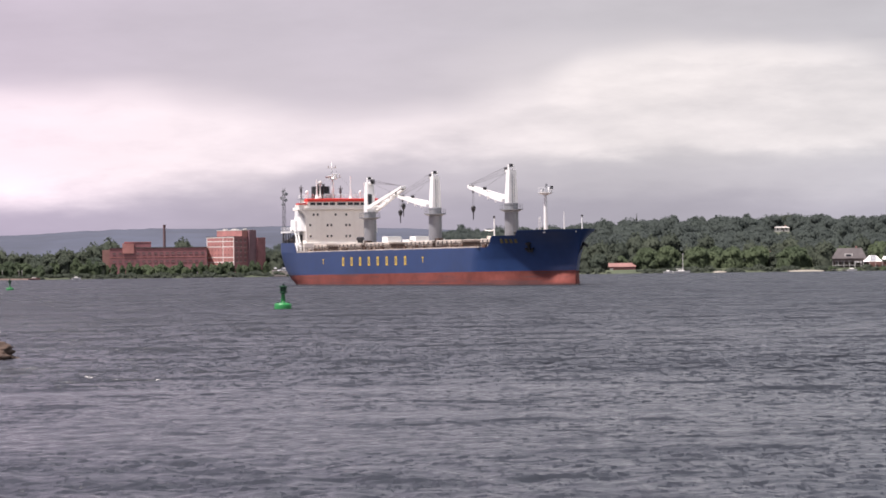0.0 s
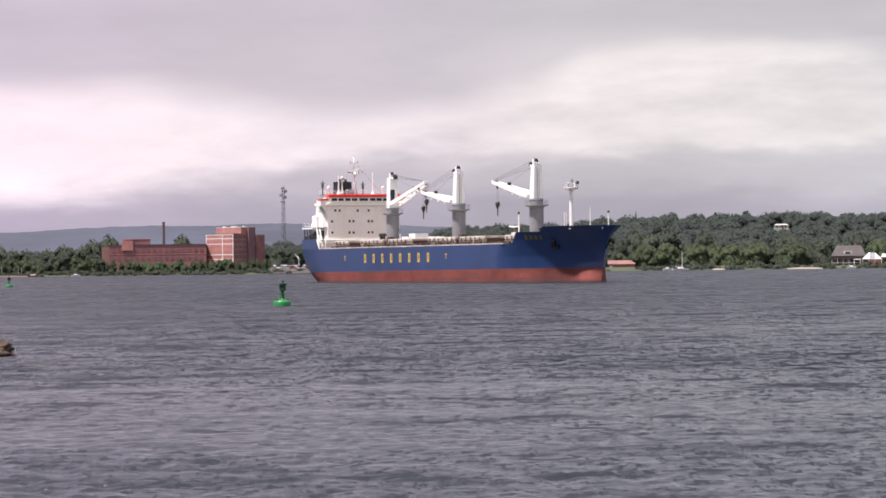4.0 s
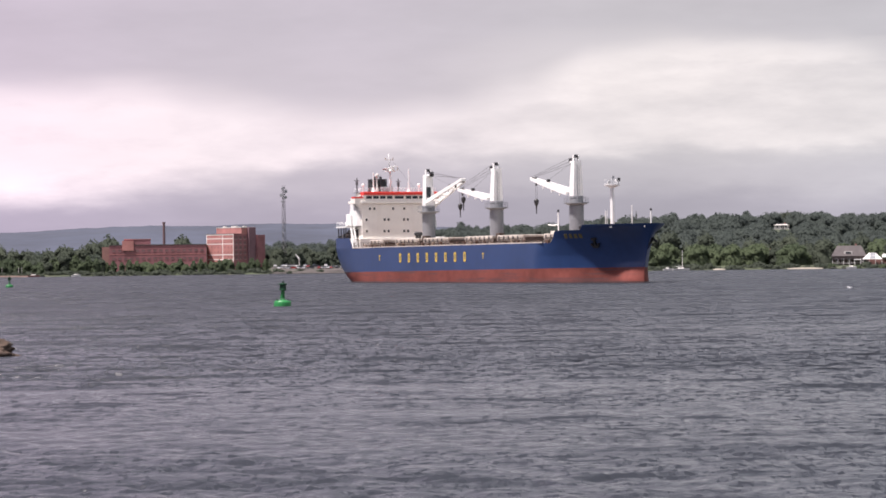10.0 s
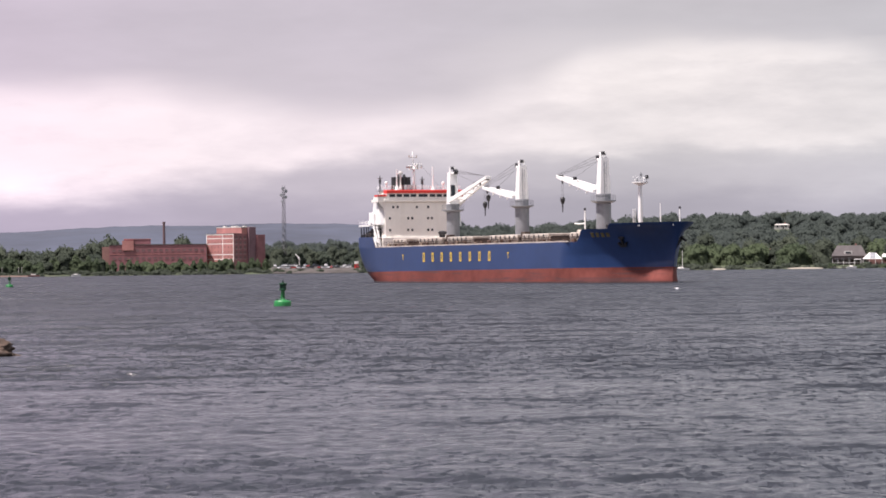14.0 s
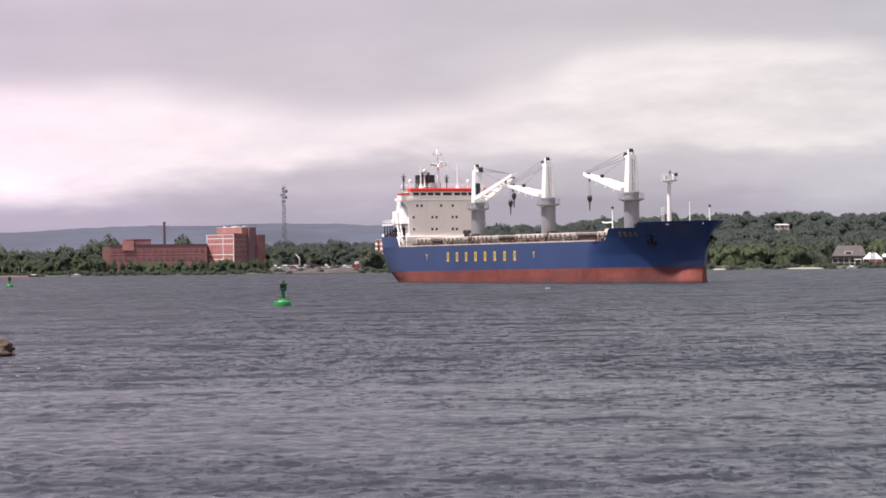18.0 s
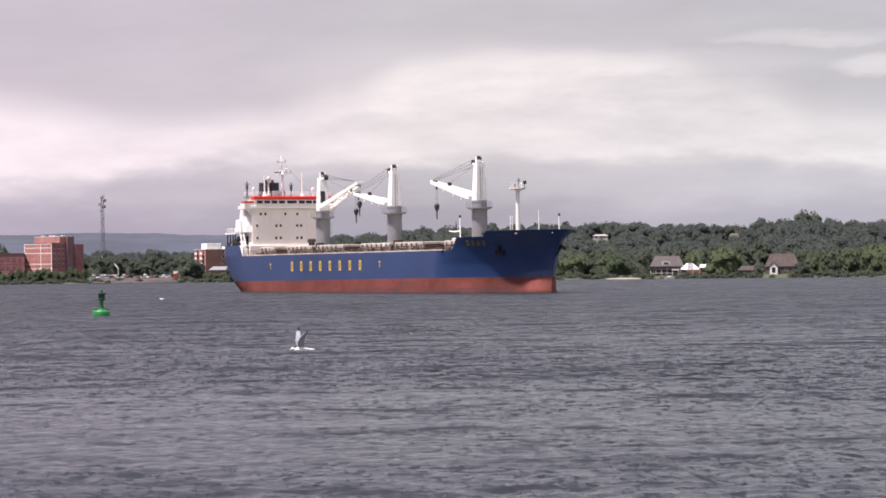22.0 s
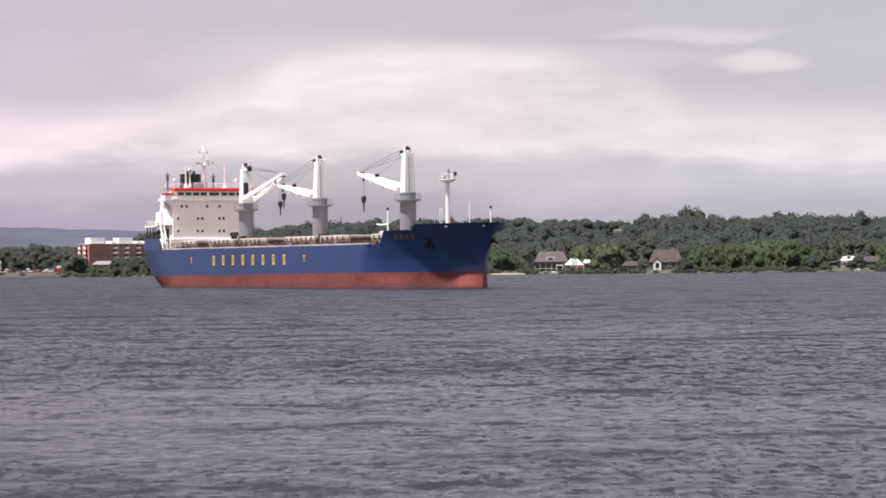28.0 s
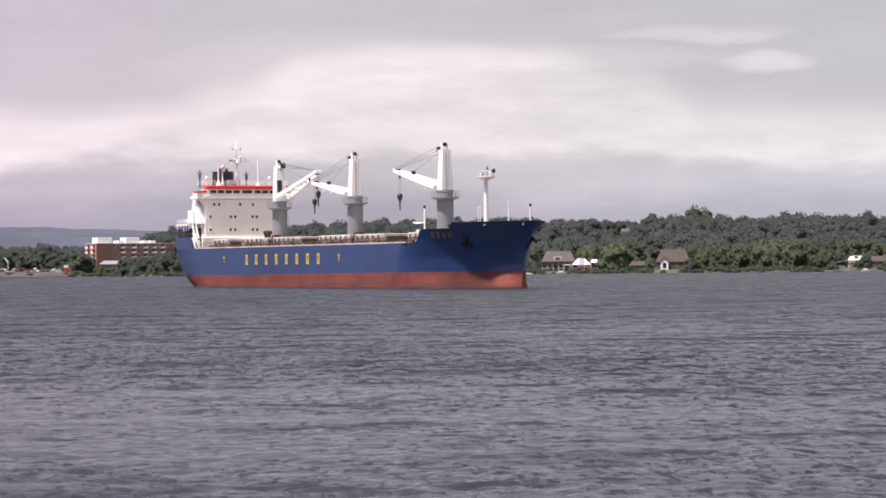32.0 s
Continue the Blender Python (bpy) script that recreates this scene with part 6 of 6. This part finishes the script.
def make_marquee():
    az, far = 8.45, 1368
    g = ground_z(az, far)
    m = empty("marquee", spot(az, far, g))
    tagged(m, "broad low white canvas marquee on the lawn", "tent")
    for cx, w, y0, low, top, lap in ((-1.25, 4.45, 0.0, 2.6, 5.4, 0.34), (4.9, 1.75, 1.6, 3.5, 4.8, 0.72)):
        bm = B()
        corners = ((-1, -1), (1, -1), (1, 1), (-1, 1))
        base = [bm.verts.new((cx + sx * w, y0 + 3.5 + sy * 3.5, low)) for sx, sy in corners]
        hip = [bm.verts.new((cx + sx * w * (0.46 + lap * 0.5), y0 + 3.5 + sy * 1.7, low + (top - low) * 0.52)) for sx, sy in corners]
        peak = [bm.verts.new((cx + sx * w * lap, y0 + 3.5 + sy * 0.25, top)) for sx, sy in corners]
        for a, b in ((base, hip), (hip, peak)):
            for i in range(4):
                bm.faces.new((a[i], a[(i + 1) % 4], b[(i + 1) % 4], b[i]))
        bm.faces.new(peak)
        bm.faces.new(base[::-1])
        canopy = part("canopy", bm, CANVAS, m, "white peaked canvas roof")
        part("valance", box(B(), cx - w, cx + w, y0 - 0.04, y0 + 0.04, low - 0.25, low), CANVAS, canopy)
        if y0 == 0.0:
            # two grey panels lying just proud of the front slope
            bm = B()
            for za, zb, ya, yb in ((0.02, 0.5, 0.06, 1.72), (0.54, 0.97, 1.86, 3.18)):
                vs = [bm.verts.new(q) for q in ((-2.5, ya - 0.03, low + 2.8 * za + 0.03), (0.4, ya - 0.03, low + 2.8 * za + 0.03), (0.2, yb - 0.03, low + 2.8 * zb + 0.06), (-2.2, yb - 0.03, low + 2.8 * zb + 0.06))]
                bm.faces.new(vs)
            part("window_panel", bm, GREY, canopy, "grey panels on the front of the canvas roof")
    for x in (-5.5, -2.7, 0.2, 3.1):
        part("pole", tube(B(), (x, 0.1, -0.5), (x, 0.1, 2.65), 0.08, n=6), RENDERED, m)
    for x in (3.4, 6.4):
        part("pole", tube(B(), (x, 1.7, -0.5), (x, 1.7, 3.5), 0.08, n=6), RENDERED, m)
    # added dark sheet and dark counters: the tent's shaded inside, by colour
    part("back_wall", box(B(), -5.6, 6.6, 7.8, 7.9, -0.5, 2.5), BRICK_BROWN, m, "dark sheet for the shade inside the marquee")
    for x, c in ((-4.6, SIDING), (-2.0, BRICK_BROWN), (0.8, SIDING), (3.2, SIDING), (5.2, BRICK_BROWN)):
        part("counter", box(B(), x - 0.8, x + 0.8, 2.0, 2.8, -0.4, 1.0, 0.05), c, m)
    ann = part("side_canopy", box(B(), -9.7, -6.3, 0.5, 3.5, 2.15, 2.5, 0.05), CANVAS, m)
    for x in (-9.5, -6.5):
        part("pole", tube(B(), (x, 0.6, -0.5), (x, 0.6, 2.3), 0.07, n=6), RENDERED, m)


def make_boat(az, far, length, mast, label, hull_mat):
    b = empty("moored_boat", spot(az, far, LEVEL, 12))
    tagged(b, label, "boat")
    n = 10
    bm = B()
    secs = []
    for i in range(n + 1):
        t = i / n
        half = length * 0.16 * (math.sin(math.pi * min(1, t * 0.75 + 0.22))) ** 0.8 * (1 if t < 0.97 else 0.1)
        x = -length / 2 + length * t
        secs.append([bm.verts.new((x, -half, 0.75 + 0.2 * t)), bm.verts.new((x, -half * 0.6, -0.2)), bm.verts.new((x, half * 0.6, -0.2)), bm.verts.new((x, half, 0.75 + 0.2 * t))])
    for a, c in zip(secs, secs[1:]):
        for i in range(3):
            bm.faces.new((a[i], a[i + 1], c[i + 1], c[i]))
        bm.faces.new((a[3], a[0], c[0], c[3]))
    bm.faces.new(secs[0])
    bm.faces.new(secs[-1][::-1])
    bmesh.ops.recalc_face_normals(bm, faces=bm.faces)
    part("hull", bm, hull_mat, b)
    part("cabin", box(B(), -length * 0.2, length * 0.15, -length * 0.09, length * 0.09, 0.75, 1.35, 0.1), RENDERED, b)
    if mast:
        part("mast", tube(B(), (length * 0.08, 0, 0.6), (length * 0.08, 0, mast), 0.13, 0.09, n=8), RENDERED, b)
        part("boom", tube(B(), (length * 0.08, 0, 1.9), (-length * 0.35, 0, 1.8), 0.08, n=6), RENDERED, b)
        part("stay_wire", tube(tube(B(), (length * 0.08, 0, mast), (length * 0.48, 0, 0.9), 0.02, n=4), (length * 0.08, 0, mast), (-length * 0.48, 0, 0.9), 0.02, n=4), STEEL, b)


def make_car(paint):
    car = empty("parked_car")
    tagged(car, paint + " car parked by the shore", "car", "cars in the shore car park")
    bm = prism(B(), ((-2.1, 0.35), (2.1, 0.35), (2.15, 0.75), (1.2, 0.92), (-2.0, 0.98), (-2.15, 0.7)), -0.85, 0.85)
    part("body", bm, CAR_PAINT[paint], car)
    bm = prism(B(), ((-1.75, 0.95), (0.95, 0.92), (0.35, 1.42), (-1.35, 1.45)), -0.74, 0.74)
    part("cabin", bm, PANE, car)
    part("roof", box(B(), -1.3, 0.3, -0.72, 0.72, 1.44, 1.5), CAR_PAINT[paint], car)
    for x in (-1.35, 1.35):
        for y in (-0.8, 0.8):
            part("wheel", tube(B(), (x, y - 0.1, 0.33), (x, y + 0.1, 0.33), 0.33, n=12), BLACK, car)
    return car


def make_car_park():
    rng = random.Random(8)
    kinds = {p: None for p in CAR_PAINT}
    for i in range(34):
        az = -3.3 + i * 0.05 + rng.uniform(-0.02, 0.02)
        far = shore(az) + rng.choice((12, 20, 28, 36))
        p = rng.choice(("white", "white", "white", "silver", "dark", "silver", "red"))
        m = spot(az, far, ground_z(az, far) + 0.43, rng.choice((0, 90, 180, 84)))
        if kinds[p] is None:
            kinds[p] = make_car(p)
            kinds[p].matrix_basis = m
        else:
            copy_thing(kinds[p], m)
    for p, az in (("white", -4.9), ("silver", 9.0), ("white", 8.95), ("dark", 9.12)):
        far = shore(az) + 8
        copy_thing(kinds[p], spot(az, far, ground_z(az, far), 5)) if kinds[p] else None
    hut = empty("shore_kiosk", spot(-1.70, 1612, ground_z(-1.7, 1612)))
    tagged(hut, "small red kiosk with a white top by the shore", "kiosk")
    part("wall", box(B(), -1.4, 1.4, 0, 2.6, -0.6, 2.7), RED, hut)
    part("sign", box(B(), -1.5, 1.2, -0.15, 0, 3.0, 4.2), RENDERED, hut)
    part("roof", box(B(), -1.7, 1.7, -0.3, 2.9, 2.7, 3.0), RENDERED, hut)
    mach = empty("boat_hoist", spot(-2.86, 1625, ground_z(-2.86, 1625)))
    tagged(mach, "white boat hoist with a raised arm", "hoist")
    part("base", box(B(), -1.2, 1.2, -0.8, 0.8, -0.3, 1.3), RENDERED, mach)
    part("post", tube(B(), (0.9, 0, 1.2), (0.6, 0, 5.8), 0.3, 0.2, n=8), CONCRETE, mach)
    part("arm", tube(B(), (0.6, 0, 5.6), (-1.4, 0, 8.0), 0.42, 0.25, n=8), RENDERED, mach)
    part("counterweight", box(B(), 0.3, 1.2, -0.5, 0.5, 4.6, 5.4), CONCRETE, mach)


def make_jetty(az, far, long, label):
    j = empty("jetty", spot(az, far, LEVEL))
    tagged(j, label, "jetty")
    n = int(long / 0.5)
    plank = part("plank", box(B(), -0.22, 0.22, -1.0, 1.0, 0.55, 0.63), CONCRETE, j)
    plank.matrix_basis = pose(-long / 2, 0, 0)
    for i in range(1, n):
        again(plank, pose(-long / 2 + i * 0.5, 0, 0))
    for i in range(4):
        x = -long / 2 + long * i / 3
        for y in (-0.9, 0.9):
            part("pile", tube(B(), (x, y, -2.0), (x, y, 0.9), 0.14, n=8), BARK, j)


def make_beach(az0, az1, label, material=None):
    bm = B()
    n = 14
    rows_ = []
    for i in range(n + 1):
        az = az0 + (az1 - az0) * i / n
        a = radians(az)
        t = math.sin(math.pi * i / n) ** 0.5
        rows_.append([bm.verts.new(((shore(az) + d) * math.sin(a), (shore(az) + d) * math.cos(a), z)) for d, z in ((-7.5, -0.65), (-6.2 + 1.5 * (1 - t), 0.12 * t - 0.3), (-4.0 - 0.8 * (1 - t), 0.5 * t - 0.15), (-2, 0.1))])
    for a, b in zip(rows_, rows_[1:]):
        for k in range(3):
            bm.faces.new((a[k], b[k], b[k + 1], a[k + 1]))
    ob = part("pavement", bm, material or SAND, None)
    return tagged(ob, label, "shore", kind="structure")


make_works()
make_office()
make_mast()
make_apartments()
make_house(7.95, 1372, 15.5, 9, 4.2, 8.9, SIDING, ROOFING, "large grey-roofed dark house with a veranda by the river", cols=5, veranda=True)
make_house(10.20, 1368, 15.4, 9, 3.6, 9.4, SIDING, SHINGLE, "brown-roofed house with a white gable facing the river", gable=(-4.0, 1.8, RENDERED), cols=4)
make_house(9.58, 1364, 11.5, 6, 2.4, 4.3, SIDING, SHINGLE, "low dark brown cottage beside a large round tree", cols=3)
make_house(6.65, 1806, 9.0, 8, 2.8, 3.3, CONCRETE, CONCRETE, "pale flat-roofed house high among the trees", cols=3)
make_house(9.27, 1770, 5.4, 8, 3.7, 4.9, RENDERED, ROOFING, "white house glimpsed on the wooded slope", cols=3)
for az, far, s in ((6.45, 1838, 1.05), (6.55, 1845, 1.15), (6.66, 1842, 1.1), (6.78, 1840, 1.2), (6.9, 1842, 1.1), (7.0, 1836, 1.1), (9.15, 1800, 1.0), (9.3, 1803, 1.05), (9.45, 1800, 0.95)):
    plant(0, az, far, s)
make_house(6.37, 1405, 3.0, 7, 4.6, 7.2, RENDERED, RENDERED, "small white cottage behind the shore trees", cols=1)
make_house(3.62, 1432, 3.6, 5, 4.6, 6.4, RENDERED, ROOFING, "small white cottage among trees above the boathouse", cols=1)
make_house(13.02, 1372, 7.5, 7, 3.2, 5.6, SIDING, ROOFING, "grey cottage half hidden by bushes", cols=3)
make_house(13.77, 1385, 7.6, 7, 3.7, 5.4, CONCRETE, CONCRETE, "pale house with a pale grey roof above the landing", cols=3, veranda=True)
make_shelter(13.47, 1372)
make_house(14.22, 1386, 9.5, 7, 3.0, 5.4, SIDING, SHINGLE, "low brown-roofed house near the landing", cols=3)
for az, far, k, s in ((7.62, 1362, 3, 0.55), (8.12, 1360, 3, 0.45), (8.33, 1358, 5, 0.4), (8.6, 1359, 3, 0.5), (9.72, 1366, 5, 0.6), (10.0, 1358, 3, 0.35),
                      (10.4, 1358, 3, 0.45), (10.56, 1362, 5, 0.8), (13.3, 1364, 3, 0.6), (13.8, 1370, 5, 0.5), (13.95, 1374, 5, 0.75), (14.4, 1366, 3, 0.7), (13.05, 1362, 5, 0.8)):
    plant(k, az, far, s)
make_boathouse()
make_marquee()
make_boat(4.68, 1366, 8.0, 9.4, "moored sailing boat with a bare mast", RENDERED)
make_boat(4.42, 1367, 4.5, 0, "small white boat moored at the shore", RENDERED)
make_boat(-7.2, 1592, 5.0, 0, "small white boat at the low bank", RENDERED)
make_boat(-8.02, 1590, 6.5, 0, "red and white boat drawn up at the bank", TERRACOTTA)
make_boat(13.95, 1340, 4.0, 0, "white dinghy at the landing", RENDERED)
make_boat(8.0, 1343, 4.5, 0, "small boat at the garden jetty", RENDERED)
make_jetty(7.78, 1345, 9, "wooden jetty on piles at the garden")
make_jetty(13.4, 1342, 12, "pale landing stage sloping to the water")
make_beach(5.3, 5.55, "strip of pale sand at the water")
make_beach(6.75, 7.45, "strip of pale sand at the water")
make_beach(-9.2, -7.9, "strip of bare brown bank at the water", BANK)
for az in (-8.63, -8.31, -8.25):
    post = tube(tube(B(), (0, 0, -1.5), (0, 0, 3.4), 0.14, 0.1, n=8), (0, 0, 3.4), (0, 0, 3.7), 0.2, 0.16, n=8)
    tagged(part("mooring_post", post, CONCRETE), "pale post standing on the bare bank", "post").matrix_basis = spot(az, shore(az) + 3, ground_z(az, shore(az) + 3))
make_car_park()


def make_lot():
    """The pale gravel of the car park, sloping gently to the water."""
    bm = B()
    rows_ = []
    for i in range(25):
        az = -3.38 + 1.75 * i / 24
        a = radians(az)
        rows_.append([bm.verts.new(((shore(az) + d) * math.sin(a), (shore(az) + d) * math.cos(a), ground_z(az, shore(az) + d) + 0.42)) for d in (-3.0, 2.5, 8, 16, 26, 38, 44)])
    for a, b in zip(rows_, rows_[1:]):
        for k in range(6):
            bm.faces.new((a[k], b[k], b[k + 1], a[k + 1]))
    return tagged(part("pavement", bm, GRAVEL, None), "trodden gravel car park by the shore", "car park", kind="structure")


make_lot()


def motions():
    walk(ship, [(t, pose(x, y, 0, 0, 0, r)) for t, x, y, r in (
        (0, 0.29, 630.21, -67.25), (4, 5.49, 617.62, -67.82), (8, 10.58, 604.97, -68.38), (12, 15.53, 592.28, -68.95), (16, 20.36, 579.54, -69.52),
        (20, 25.07, 566.75, -70.09), (24, 29.65, 553.92, -70.65), (28, 34.10, 541.04, -71.22), (32, 38.42, 528.11, -71.79),
    )])
    walk(water, [(0, pose(0, 0, LEVEL)), (32, pose(3.5, -2.0, LEVEL))])
    flight = [(0, 330.0, 560.0, 14.0), (15, 110.0, 230.0, 9.0), (20.4, 23.0, 111.0, 5.7),
        (20.8, 17.02, 100.00, 5.58), (20.9, 15.61, 97.20, 5.72), (21.0, 14.08, 94.40, 5.74), (21.1, 12.57, 91.60, 5.20), (21.2, 11.19, 88.80, 4.93),
        (21.3, 9.66, 86.00, 4.52), (21.4, 8.36, 83.20, 4.09), (21.5, 7.11, 80.40, 3.47), (21.6, 5.85, 77.60, 3.08), (21.7, 4.51, 74.80, 2.68),
        (21.8, 3.46, 72.00, 2.12), (21.9, 2.11, 69.20, 1.82), (22.0, 0.85, 66.40, 1.47), (22.1, -0.16, 63.60, 1.02), (22.2, -1.31, 60.80, 0.71),
        (22.3, -2.45, 58.00, 0.47),
        (22.6, -6.0, 50.0, 0.5), (23.5, -18.0, 26.0, 2.0), (25, -40.0, -10.0, 6.0), (32, -140.0, -190.0, 15.0)]
    walk(gull_1, [(t, pose(x, y, z - min(0.25, 0.05 * z), -8, 0, 200)) for t, x, y, z in flight])
    skim = [(0, 96.0, 301.0, 0.4),
        (11.5, 34.59, 300.00, 0.37), (13.0, 27.85, 300.00, 0.46), (14.5, 22.33, 300.00, 0.47), (17.0, 13.56, 300.00, 0.61), (18.0, 10.71, 300.00, 0.61),
        (19.0, 7.21, 300.00, 0.75),
        (21, -4.5, 300.0, 0.80), (25, -26.0, 298.0, 0.9), (32, -64.0, 296.0, 1.4)]
    walk(gull_2, [(t, pose(x, y, z, 0, 0, 180)) for t, x, y, z in skim])
    for wings, begin, end, beat in ((wings_1, 19.75, 23.0, 0.25), (wings_2, 11.0, 20.0, 0.3)):
        for wing, s in wings:
            rows = [(0, pose(0, 0, 0.04, s * 8, 0, 0))]
            k, t = 0, begin
            while t < end:
                rows.append((t, pose(0, 0, 0.04, s * (56 if k % 2 else -28), 0, 0)))
                k, t = k + 1, t + beat / 2 if beat > 0.25 else t + beat
            rows.append((32, pose(0, 0, 0.04, s * 8, 0, 0)))
            walk(wing, rows)


motions()
